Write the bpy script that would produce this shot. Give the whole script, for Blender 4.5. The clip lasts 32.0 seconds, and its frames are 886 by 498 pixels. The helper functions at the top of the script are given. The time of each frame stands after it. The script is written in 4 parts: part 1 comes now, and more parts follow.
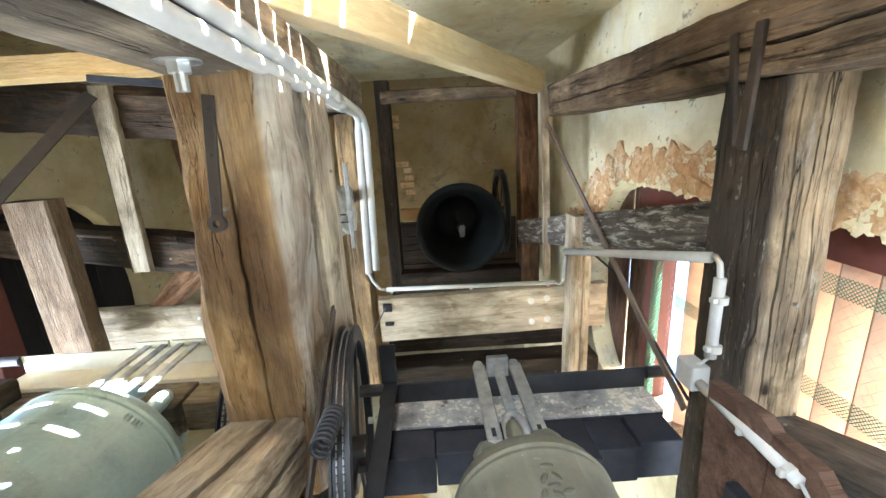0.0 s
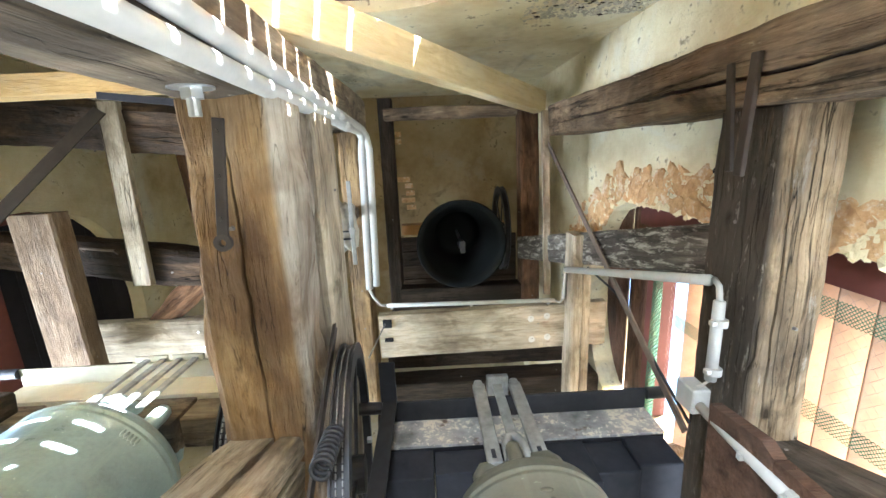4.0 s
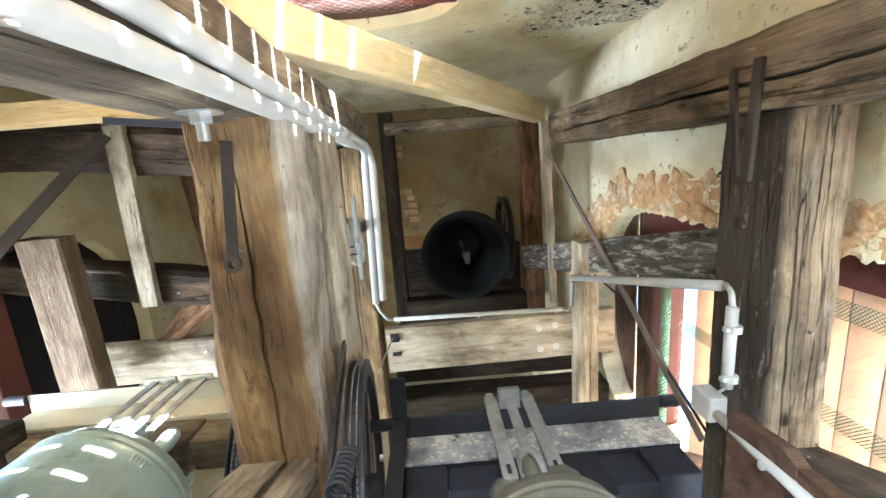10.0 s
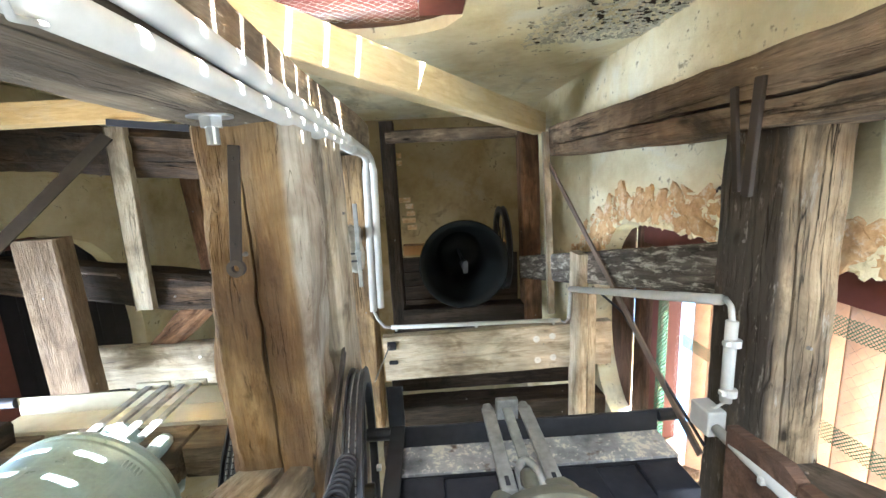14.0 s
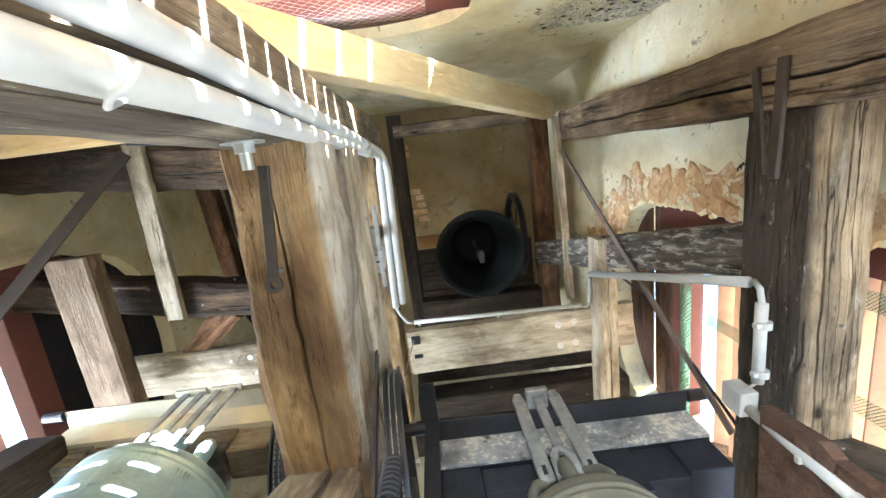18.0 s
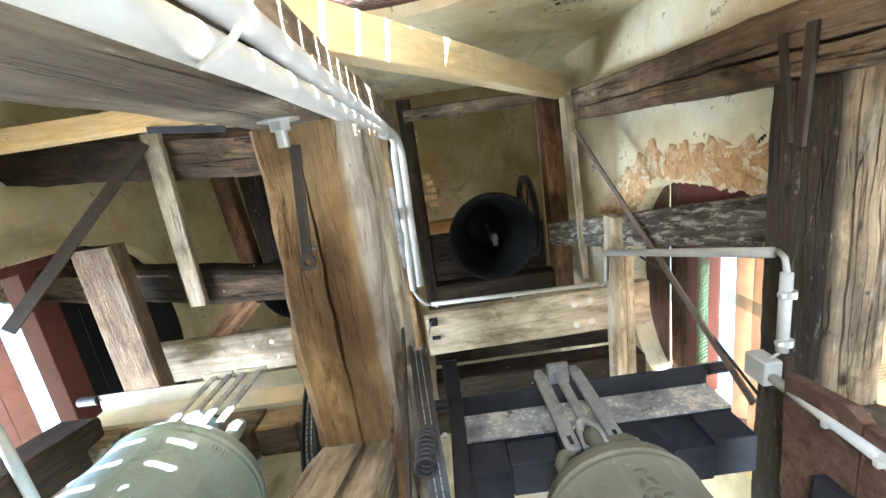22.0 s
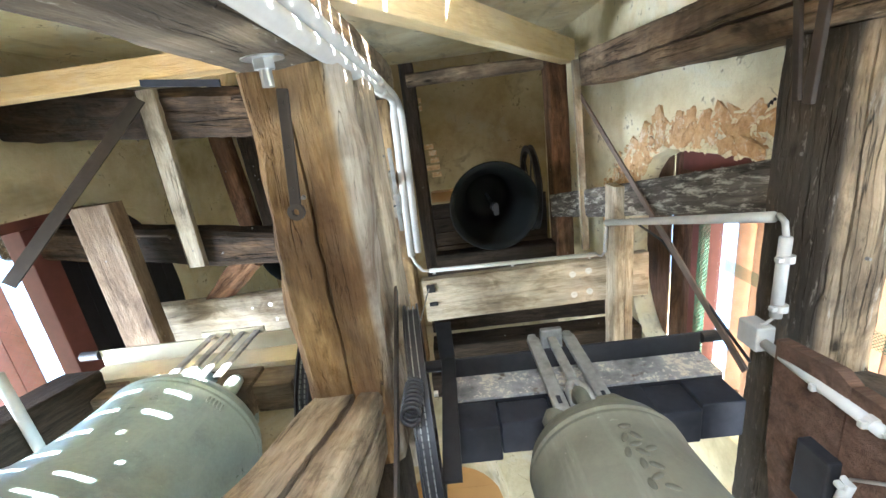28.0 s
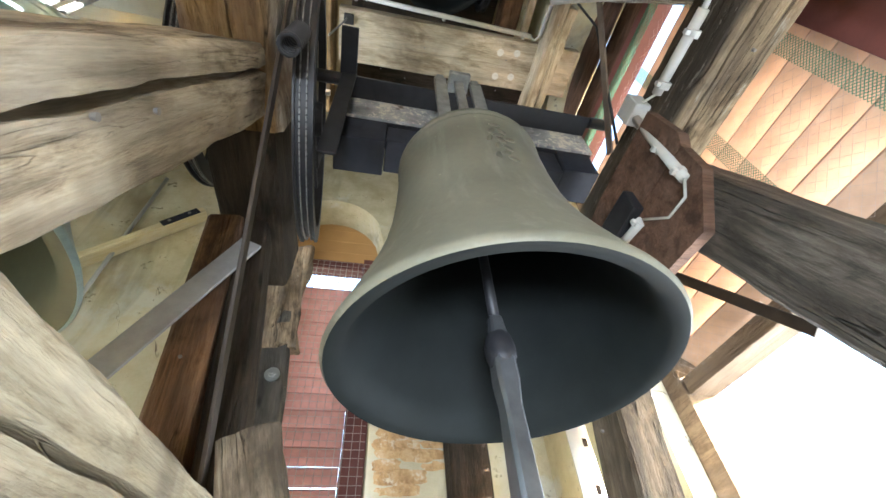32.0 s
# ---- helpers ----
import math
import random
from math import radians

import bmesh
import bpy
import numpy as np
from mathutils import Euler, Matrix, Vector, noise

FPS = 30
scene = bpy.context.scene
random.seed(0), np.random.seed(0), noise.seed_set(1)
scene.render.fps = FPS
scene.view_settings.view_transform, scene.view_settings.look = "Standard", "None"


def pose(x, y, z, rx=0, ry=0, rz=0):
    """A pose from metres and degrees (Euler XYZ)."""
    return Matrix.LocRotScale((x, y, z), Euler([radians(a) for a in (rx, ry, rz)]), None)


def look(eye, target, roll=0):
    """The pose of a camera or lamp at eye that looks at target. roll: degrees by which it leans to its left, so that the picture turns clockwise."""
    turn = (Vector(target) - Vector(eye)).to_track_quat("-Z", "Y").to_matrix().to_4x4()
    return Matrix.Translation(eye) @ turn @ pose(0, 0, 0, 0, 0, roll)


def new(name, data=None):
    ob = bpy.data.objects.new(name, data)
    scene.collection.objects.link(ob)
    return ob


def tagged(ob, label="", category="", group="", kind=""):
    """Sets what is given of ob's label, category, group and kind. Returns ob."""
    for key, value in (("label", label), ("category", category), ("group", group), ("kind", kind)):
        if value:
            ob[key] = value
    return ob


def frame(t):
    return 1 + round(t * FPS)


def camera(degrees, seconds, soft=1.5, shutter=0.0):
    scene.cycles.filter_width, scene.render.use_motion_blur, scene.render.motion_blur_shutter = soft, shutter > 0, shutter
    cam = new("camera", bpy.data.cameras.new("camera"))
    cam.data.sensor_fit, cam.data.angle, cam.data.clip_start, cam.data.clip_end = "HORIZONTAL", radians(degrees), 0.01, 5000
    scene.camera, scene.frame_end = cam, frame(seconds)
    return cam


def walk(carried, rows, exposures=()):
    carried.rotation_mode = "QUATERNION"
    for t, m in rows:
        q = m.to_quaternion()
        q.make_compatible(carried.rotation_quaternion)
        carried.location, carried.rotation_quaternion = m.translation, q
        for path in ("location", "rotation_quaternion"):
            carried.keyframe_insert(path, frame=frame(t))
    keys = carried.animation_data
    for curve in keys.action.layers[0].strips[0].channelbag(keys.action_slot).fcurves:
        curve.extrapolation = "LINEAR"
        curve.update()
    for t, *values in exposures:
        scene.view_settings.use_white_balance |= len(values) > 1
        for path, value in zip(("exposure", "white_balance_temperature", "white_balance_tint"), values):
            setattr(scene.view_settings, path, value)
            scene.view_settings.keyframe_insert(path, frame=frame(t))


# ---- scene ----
cam = camera(94.7, 32.0, shutter=0.5)
PATH = [
    (0, (0.0, 0.0, 1.5), (0.048, 0.521, 3.43), -8.5),
    (0.5, (-0.017, -0.003, 1.499), (0.029, 0.496, 3.436), -8.4),
    (1, (-0.025, -0.025, 1.502), (0.017, 0.463, 3.441), -7.8),
    (1.5, (-0.028, -0.033, 1.499), (0.013, 0.448, 3.44), -7.5),
    (2, (-0.028, -0.028, 1.496), (0.015, 0.451, 3.437), -7.7),
    (2.5, (-0.02, -0.037, 1.5), (0.026, 0.434, 3.444), -8.1),
    (3, (-0.02, -0.039, 1.499), (0.031, 0.431, 3.442), -8.8),
    (3.5, (-0.014, -0.029, 1.495), (0.04, 0.436, 3.439), -9.1),
    (5.5, (0.004, -0.017, 1.491), (0.052, 0.421, 3.442), -9.7),
    (6, (0.005, -0.032, 1.494), (0.047, 0.407, 3.445), -9.5),
    (6.5, (0.007, -0.01, 1.487), (0.045, 0.444, 3.434), -9.2),
    (7, (0.02, 0.018, 1.482), (0.053, 0.48, 3.427), -8.6),
    (7.5, (0.033, 0.022, 1.483), (0.06, 0.486, 3.428), -7.7),
    (8, (0.053, 0.019, 1.481), (0.075, 0.477, 3.428), -7.0),
    (8.5, (0.074, 0.02, 1.475), (0.094, 0.461, 3.426), -6.7),
    (9, (0.07, 0.007, 1.483), (0.097, 0.424, 3.439), -7.7),
    (9.5, (0.031, -0.009, 1.493), (0.07, 0.397, 3.451), -9.7),
    (10, (-0.023, -0.034, 1.499), (0.022, 0.374, 3.456), -10.6),
    (10.5, (-0.079, -0.056, 1.499), (-0.033, 0.353, 3.456), -10.8),
    (11, (-0.099, -0.074, 1.502), (-0.053, 0.329, 3.461), -10.9),
    (11.5, (-0.096, -0.062, 1.498), (-0.05, 0.337, 3.458), -10.9),
    (12, (-0.076, -0.053, 1.499), (-0.025, 0.334, 3.46), -11.5),
    (12.5, (-0.061, -0.06, 1.501), (-0.006, 0.315, 3.465), -11.9),
    (13, (-0.053, -0.049, 1.498), (0.009, 0.322, 3.462), -12.7),
    (13.5, (-0.044, -0.034, 1.497), (0.025, 0.332, 3.462), -13.7),
    (15.5, (-0.053, -0.051, 1.499), (0.012, 0.324, 3.462), -13.7),
    (16, (-0.08, -0.086, 1.5), (-0.029, 0.297, 3.462), -12.2),
    (16.5, (-0.094, -0.092, 1.494), (-0.063, 0.308, 3.454), -10.0),
    (17, (-0.098, -0.091, 1.491), (-0.08, 0.325, 3.447), -8.8),
    (17.5, (-0.098, -0.09, 1.489), (-0.084, 0.337, 3.443), -8.5),
    (18, (-0.091, -0.088, 1.491), (-0.074, 0.342, 3.444), -9.1),
    (18.5, (-0.061, -0.068, 1.488), (-0.041, 0.373, 3.439), -9.3),
    (19, (-0.019, -0.035, 1.49), (-0.01, 0.419, 3.438), -7.8),
    (19.5, (0.015, 0.006, 1.484), (0.005, 0.479, 3.427), -5.6),
    (20, (0.039, 0.03, 1.479), (0.015, 0.506, 3.422), -4.1),
    (20.5, (0.032, 0.017, 1.479), (0.001, 0.486, 3.422), -3.7),
    (21, (-0.038, -0.027, 1.49), (-0.071, 0.438, 3.435), -3.8),
    (21.5, (-0.118, -0.067, 1.489), (-0.146, 0.402, 3.433), -4.8),
    (22, (-0.151, -0.068, 1.469), (-0.174, 0.417, 3.409), -5.5),
    (22.5, (-0.132, -0.058, 1.479), (-0.164, 0.43, 3.418), -4.6),
    (23, (-0.105, -0.057, 1.487), (-0.138, 0.436, 3.425), -4.3),
    (23.5, (-0.092, -0.054, 1.481), (-0.132, 0.451, 3.416), -3.5),
    (24, (-0.09, -0.042, 1.479), (-0.138, 0.47, 3.411), -2.8),
    (24.5, (-0.09, -0.039, 1.479), (-0.141, 0.48, 3.41), -2.5),
    (26.5, (-0.102, -0.025, 1.472), (-0.168, 0.52, 3.396), -1.0),
    (27, (-0.116, -0.014, 1.463), (-0.186, 0.541, 3.383), -0.6),
    (27.5, (-0.125, -0.006, 1.461), (-0.192, 0.566, 3.376), -0.8),
    (28, (-0.124, -0.005, 1.467), (-0.183, 0.59, 3.375), -1.4),
    (28.5, (-0.12, -0.01, 1.467), (-0.153, 0.649, 3.355), -2.9),
    (28.8, (-0.083, 0.033, 1.422), (-0.055, 0.919, 3.215), -4.3),
    (29, (-0.067, 0.075, 1.363), (0.037, 1.145, 3.05), -4.5),
    (29.2, (-0.027, 0.066, 1.316), (0.111, 1.304, 2.881), -4.4),
    (29.4, (0.014, 0.114, 1.291), (0.221, 1.446, 2.768), -3.1),
    (29.5, (0.018, 0.127, 1.285), (0.258, 1.493, 2.726), -3.2),
    (30, (0.104, 0.177, 1.261), (0.299, 1.633, 2.618), -0.9),
    (30.5, (0.116, 0.203, 1.282), (0.308, 1.63, 2.67), -1.0),
    (31, (0.108, 0.218, 1.279), (0.322, 1.651, 2.658), -1.2),
    (31.5, (0.025, 0.264, 1.278), (0.318, 1.647, 2.692), -3.1),
    (32, (-0.051, 0.306, 1.285), (0.3, 1.632, 2.74), -4.6),
]
walk(cam, [(t, look(eye, target, roll)) for t, eye, target, roll in PATH],
     exposures=[(0, 5.0, 5500, 10), (15, 5.0, 5450, 10), (28.6, 5.0, 5450, 10), (29.4, 4.5, 5700, 10), (32, 4.5, 5700, 10)])


# ---- world and light ----
SUN_AZ, SUN_EL = 156.0, 8.0          # degrees: azimuth from +y towards +x, elevation
world = bpy.data.worlds.new("world")
scene.world = world
world.use_nodes = True
wn = world.node_tree.nodes
sky = wn.new("ShaderNodeTexSky")
sky.sky_type, sky.sun_disc = "NISHITA", False
sky.sun_elevation, sky.sun_rotation = radians(SUN_EL), radians(SUN_AZ)
wn["Background"].inputs["Strength"].default_value = 0.15
world.node_tree.links.new(sky.outputs[0], wn["Background"].inputs["Color"])
sun = new("sun", bpy.data.lights.new("sun", "SUN"))
sun.data.energy, sun.data.angle, sun.data.color = 5.0, radians(0.5), (1.0, 0.93, 0.82)
sd = Vector((math.sin(radians(SUN_AZ)) * math.cos(radians(SUN_EL)), math.cos(radians(SUN_AZ)) * math.cos(radians(SUN_EL)), math.sin(radians(SUN_EL))))
sun.matrix_world = look(sd * 20, (0, 0, 0))


def window_fill(at, target, w, h, watts, spread=180):
    """Area lamp added at a window to stand in for skylight; spread: width of its fan in degrees."""
    lamp = new("window_fill_light", bpy.data.lights.new("window_fill_light", "AREA"))
    lamp.data.shape, lamp.data.size, lamp.data.size_y, lamp.data.energy, lamp.data.color = "RECTANGLE", w, h, watts, (0.93, 0.97, 1.0)
    lamp.data.spread = radians(spread)
    lamp.matrix_world = look(at, target)


# Added fill behind the viewer, aimed at the floor to bounce upwards.
window_fill((-0.20, -0.69, 0.75), (0.25, 0.7, 0.0), 0.55, 0.6, 8.6)
# Added fill before the west louvres, narrowed to miss the timber beside it.
window_fill((-2.62, 1.15, 2.75), (1.0, 0.5, 4.1), 1.3, 1.2, 4.4, 100)
# Added fill in the open east hatch.
window_fill((1.42, 1.05, 1.45), (-0.2, 0.1, 2.8), 1.3, 0.9, 3.4)


# ---- materials ----
def mat(name, rough=0.8, metal=0.0, gloss=0.5):
    m = bpy.data.materials.new(name)
    m.use_nodes = True
    nt = m.node_tree
    b = nt.nodes["Principled BSDF"]
    b.inputs["Roughness"].default_value, b.inputs["Metallic"].default_value = rough, metal
    b.inputs["Specular IOR Level"].default_value = gloss
    return m, nt, b


def node(nt, kind, **values):
    n = nt.nodes.new(kind)
    for key, v in values.items():
        n.inputs[key.replace("_", " ")].default_value = v
    return n


def ramp(nt, fac, stops):
    r = nt.nodes.new("ShaderNodeValToRGB")
    el = r.color_ramp.elements
    while len(el) < len(stops):
        el.new(0.5)
    for e, (p, c) in zip(el, stops):
        e.position, e.color = p, (*c, 1) if len(c) == 3 else c
    nt.links.new(fac, r.inputs[0])
    return r.outputs[0]


def coords(nt, scale=(1, 1, 1), kind="Object", shift=True):
    tc = nt.nodes.new("ShaderNodeTexCoord")
    mp = nt.nodes.new("ShaderNodeMapping")
    mp.inputs["Scale"].default_value = scale
    nt.links.new(tc.outputs[kind], mp.inputs[0])
    if shift:
        oi = nt.nodes.new("ShaderNodeObjectInfo")
        mul = nt.nodes.new("ShaderNodeMath")
        mul.operation = "MULTIPLY"
        mul.inputs[1].default_value = 37.0
        nt.links.new(oi.outputs["Random"], mul.inputs[0])
        nt.links.new(mul.outputs[0], mp.inputs["Location"])
    return mp.outputs[0]


def noise_tex(nt, vec, scale, detail=6, rough=0.6, dist=0.0):
    n = node(nt, "ShaderNodeTexNoise", Scale=scale, Detail=detail, Roughness=rough, Distortion=dist)
    nt.links.new(vec, n.inputs["Vector"])
    return n.outputs["Fac"]


def mix(nt, fac, a, b, blend="MIX"):
    m = nt.nodes.new("ShaderNodeMix")
    m.data_type, m.blend_type = "RGBA", blend
    for sock, v in ((m.inputs[0], fac), (m.inputs[6], a), (m.inputs[7], b)):
        if isinstance(v, (int, float)):
            sock.default_value = v
        elif isinstance(v, tuple):
            sock.default_value = (*v, 1)
        else:
            nt.links.new(v, sock)
    return m.outputs[2]


def bump(nt, b, height, strength=0.5, dist=0.01):
    bp = node(nt, "ShaderNodeBump", Strength=strength, Distance=dist)
    nt.links.new(height, bp.inputs["Height"])
    nt.links.new(bp.outputs[0], b.inputs["Normal"])


def wood(name, dark, mid, light, stain=(0.02, 0.016, 0.012), stain_at=0.62, rough=0.8, crack=0.5, side=None, wash=None, wash_at=0.60):
    """Weathered timber, grain along x. side: (sign, colour, amount, from, to): one long side tinted lighter or darker.
    wash: colour of old limewash streaks.
    """
    m, nt, b = mat(name, rough, 0, 0.15)
    v = coords(nt, (1, 1, 1))
    g = coords(nt, (1.5, 11, 11))
    big = noise_tex(nt, v, 2.4, 4, 0.6, 0.5)
    grain = noise_tex(nt, g, 3.2, 12, 0.72, 0.9)
    fine = noise_tex(nt, coords(nt, (3, 70, 70)), 3.0, 4, 0.7)
    streak = noise_tex(nt, coords(nt, (0.6, 5, 5)), 3.5, 5, 0.6, 0.4)
    col = ramp(nt, mix(nt, 0.3, grain, fine), [(0.30, tuple(c * 0.7 for c in dark)), (0.47, mid), (0.70, light)])
    col = mix(nt, ramp(nt, streak, [(0.36, (1, 1, 1)), (0.52, (0, 0, 0))]), col, mix(nt, 0.6, col, dark))
    col = mix(nt, ramp(nt, streak, [(0.55, (0, 0, 0)), (0.72, (1, 1, 1))]), col, mix(nt, 0.5, col, tuple(min(1, c * 1.35) for c in light)))
    weather = noise_tex(nt, coords(nt, (0.8, 1.6, 1.6)), 4.5, 8, 0.7, 0.6)
    grey = tuple(0.5 * m + 0.5 * sum(mid) / 3 * 1.25 for m in mid)
    col = mix(nt, ramp(nt, weather, [(0.46, (0, 0, 0)), (0.62, (1, 1, 1))]), col, mix(nt, 0.3, col, grey))
    col = mix(nt, ramp(nt, weather, [(0.34, (1, 1, 1)), (0.47, (0, 0, 0))]), col, mix(nt, 0.75, col, dark))
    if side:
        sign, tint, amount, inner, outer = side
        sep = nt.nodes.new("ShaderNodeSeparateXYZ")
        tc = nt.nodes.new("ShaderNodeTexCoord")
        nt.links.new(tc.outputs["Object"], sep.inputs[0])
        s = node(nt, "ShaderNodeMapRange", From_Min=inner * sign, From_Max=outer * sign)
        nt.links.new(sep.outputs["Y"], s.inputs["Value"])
        # worn: mask of the tinted side, patchy with the grain
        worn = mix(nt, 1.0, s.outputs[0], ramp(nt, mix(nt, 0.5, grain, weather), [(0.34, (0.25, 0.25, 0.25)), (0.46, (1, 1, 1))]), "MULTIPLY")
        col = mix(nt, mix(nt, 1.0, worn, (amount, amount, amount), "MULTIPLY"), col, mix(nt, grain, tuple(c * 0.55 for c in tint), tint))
    patch = ramp(nt, mix(nt, 0.35, big, grain), [(stain_at - 0.10, (0, 0, 0)), (stain_at + 0.06, (1, 1, 1))])
    col = mix(nt, patch, col, mix(nt, 0.8, col, stain))
    if wash:
        w = noise_tex(nt, coords(nt, (1.5, 6, 6)), 5.0, 9, 0.75, 0.35)
        col = mix(nt, ramp(nt, w, [(wash_at, (0, 0, 0)), (wash_at + 0.09, (0.85, 0.85, 0.85))]), col, wash)
    lines = None
    for scale, sx, lo in ((1.6, 0.4, 0.014), (4.5, 0.5, 0.010)):
        ck = node(nt, "ShaderNodeTexNoise", Scale=scale, Detail=3.0, Roughness=0.5, Distortion=0.7)
        nt.links.new(coords(nt, (sx, 8, 8)), ck.inputs["Vector"])
        line = ramp(nt, ck.outputs["Fac"], [(0.5 - lo, (0, 0, 0)), (0.5, (1, 1, 1)), (0.5 + lo, (0, 0, 0))])
        lines = line if lines is None else mix(nt, 0.7, lines, line, "ADD")
    gate = ramp(nt, noise_tex(nt, coords(nt, (0.8, 4, 4)), 3.0, 3), [(0.47, (0, 0, 0)), (0.58, (1, 1, 1))])
    lines = mix(nt, 1.0, mix(nt, crack, (0, 0, 0), lines), gate, "MULTIPLY")
    col = mix(nt, lines, col, tuple(c * 0.15 for c in dark))
    kn = nt.nodes.new("ShaderNodeTexVoronoi")
    kn.inputs["Scale"].default_value = 5.0
    nt.links.new(coords(nt, (0.55, 1.6, 1.6)), kn.inputs["Vector"])
    knot = mix(nt, 1.0, ramp(nt, kn.outputs["Distance"], [(0.05, (1, 1, 1)), (0.14, (0, 0, 0))]), ramp(nt, big, [(0.46, (0, 0, 0)), (0.52, (1, 1, 1))]), "MULTIPLY")
    col = mix(nt, mix(nt, min(1.0, crack * 1.6), (0, 0, 0), knot), col, tuple(c * 0.35 for c in dark))
    nt.links.new(col, b.inputs["Base Color"])
    hgt = mix(nt, lines, mix(nt, 0.4, grain, fine), (0, 0, 0))
    bump(nt, b, hgt, 1.0, 0.02)
    return m


def plain(name, col, rough=0.6, metal=0.0, var=0.25, scale=18.0, bmp=0.15, dist=0.003, gloss=0.35):
    m, nt, b = mat(name, rough, metal, gloss)
    v = coords(nt)
    n1, n2 = noise_tex(nt, v, scale, 6), noise_tex(nt, v, scale * 0.17, 3)
    lo, hi = tuple(c * (1 - var) for c in col), tuple(min(1, c * (1 + var)) for c in col)
    c = mix(nt, 0.5, ramp(nt, n1, [(0.3, lo), (0.7, hi)]), ramp(nt, n2, [(0.3, lo), (0.7, hi)]))
    nt.links.new(c, b.inputs["Base Color"])
    bump(nt, b, n1, bmp, dist)
    return m


OAK = wood("old oak", (0.07, 0.04, 0.018), (0.25, 0.16, 0.072), (0.44, 0.31, 0.155), (0.035, 0.022, 0.012), 0.57, crack=0.7)
OAK_STRUT = wood("smooth brown grey oak", (0.09, 0.066, 0.044), (0.375, 0.31, 0.22), (0.62, 0.54, 0.41), (0.05, 0.036, 0.022), 0.60, crack=0.7)
# Light on the beam's right face is painted in as a pale side.
OAK_BEAM = wood("old oak with a lit side painted pale", (0.09, 0.048, 0.018), (0.345, 0.21, 0.085), (0.57, 0.405, 0.20), (0.09, 0.047, 0.02), 0.50, crack=1.0, side=(-1, (0.70, 0.64, 0.53), 0.95, 0.098, 0.116))
OAK_GREY = wood("weathered grey oak", (0.045, 0.033, 0.022), (0.165, 0.127, 0.086), (0.40, 0.33, 0.235), (0.03, 0.024, 0.018), 0.55, crack=0.8)
# One long side tinted darker than the rest.
OAK_WALL = wood("grey oak with a darker side", (0.09, 0.063, 0.038), (0.36, 0.265, 0.16), (0.58, 0.46, 0.30), (0.045, 0.033, 0.022), 0.58, crack=0.9, side=(1, (0.07, 0.063, 0.055), 0.9, 0.076, 0.088), wash=(0.34, 0.31, 0.26), wash_at=0.565)
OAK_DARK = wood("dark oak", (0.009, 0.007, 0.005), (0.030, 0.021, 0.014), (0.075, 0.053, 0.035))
OAK_LOG = wood("dark oak log with reddish wear", (0.014, 0.010, 0.007), (0.055, 0.036, 0.022), (0.22, 0.135, 0.07), (0.010, 0.008, 0.007), 0.50, crack=0.9)
OAK_WASH = wood("dark oak with limewash scrapes", (0.025, 0.021, 0.017), (0.11, 0.096, 0.078), (0.26, 0.23, 0.185), wash=(0.52, 0.49, 0.42), wash_at=0.51)
OAK_POST = wood("scarred brown oak", (0.035, 0.024, 0.014), (0.225, 0.158, 0.095), (0.45, 0.345, 0.22), (0.035, 0.026, 0.018), 0.57, crack=0.8, wash=(0.46, 0.40, 0.30), wash_at=0.61)
PLANED = wood("planed brown timber", (0.07, 0.046, 0.028), (0.155, 0.108, 0.068), (0.25, 0.182, 0.115), (0.07, 0.045, 0.028), 0.62, crack=0.25)
OAK_SMOKY = wood("smoky grey oak", (0.028, 0.024, 0.020), (0.10, 0.086, 0.070), (0.23, 0.20, 0.16), (0.02, 0.017, 0.014), 0.56, crack=0.7)
OAK_RED = wood("reddish oak", (0.045, 0.022, 0.011), (0.175, 0.092, 0.046), (0.36, 0.21, 0.11), (0.018, 0.011, 0.007), 0.54)
SPRUCE = wood("new spruce", (0.60, 0.47, 0.24), (0.70, 0.58, 0.33), (0.78, 0.67, 0.42), (0.5, 0.37, 0.18), 0.85, 0.6, 0.03)
SPRUCE_OLD = wood("yellowed spruce", (0.42, 0.27, 0.10), (0.50, 0.335, 0.135), (0.57, 0.40, 0.18), (0.36, 0.22, 0.08), 0.85, 0.6, 0.03)
OAK_TAN = wood("tan weathered oak", (0.065, 0.047, 0.03), (0.25, 0.195, 0.128), (0.50, 0.415, 0.295), (0.04, 0.03, 0.02), 0.52, crack=0.8, wash=(0.56, 0.52, 0.45), wash_at=0.60)
# Darker copy of PALE: dimness put into the colour of side bay and sill.
PALE_DIM = wood("pale board darkened for shade", (0.12, 0.09, 0.055), (0.33, 0.275, 0.19), (0.54, 0.475, 0.355), (0.06, 0.04, 0.024), 0.58, 0.75, 0.5)
PALE = wood("pale board", (0.18, 0.135, 0.08), (0.50, 0.42, 0.295), (0.72, 0.64, 0.49), (0.09, 0.06, 0.035), 0.60, 0.75, 0.3)
BLACK = plain("blue black paint", (0.020, 0.021, 0.027), 0.6, 0, 0.6, 14, 0.3, gloss=0.2)


def flaking_mat():
    m, nt, b = mat("flaking grey paint on steel", 0.6, 0.1)
    v = coords(nt)
    n1, n2 = noise_tex(nt, v, 7.0, 6), noise_tex(nt, v, 55.0, 5, 0.7)
    col = ramp(nt, n1, [(0.3, (0.10, 0.10, 0.105)), (0.5, (0.30, 0.30, 0.30)), (0.68, (0.42, 0.41, 0.39))])
    flake = ramp(nt, mix(nt, 0.55, n1, n2), [(0.52, (0, 0, 0)), (0.56, (1, 1, 1))])
    col = mix(nt, flake, col, (0.60, 0.56, 0.47))
    rust = ramp(nt, noise_tex(nt, v, 16.0, 5), [(0.6, (0, 0, 0)), (0.7, (1, 1, 1))])
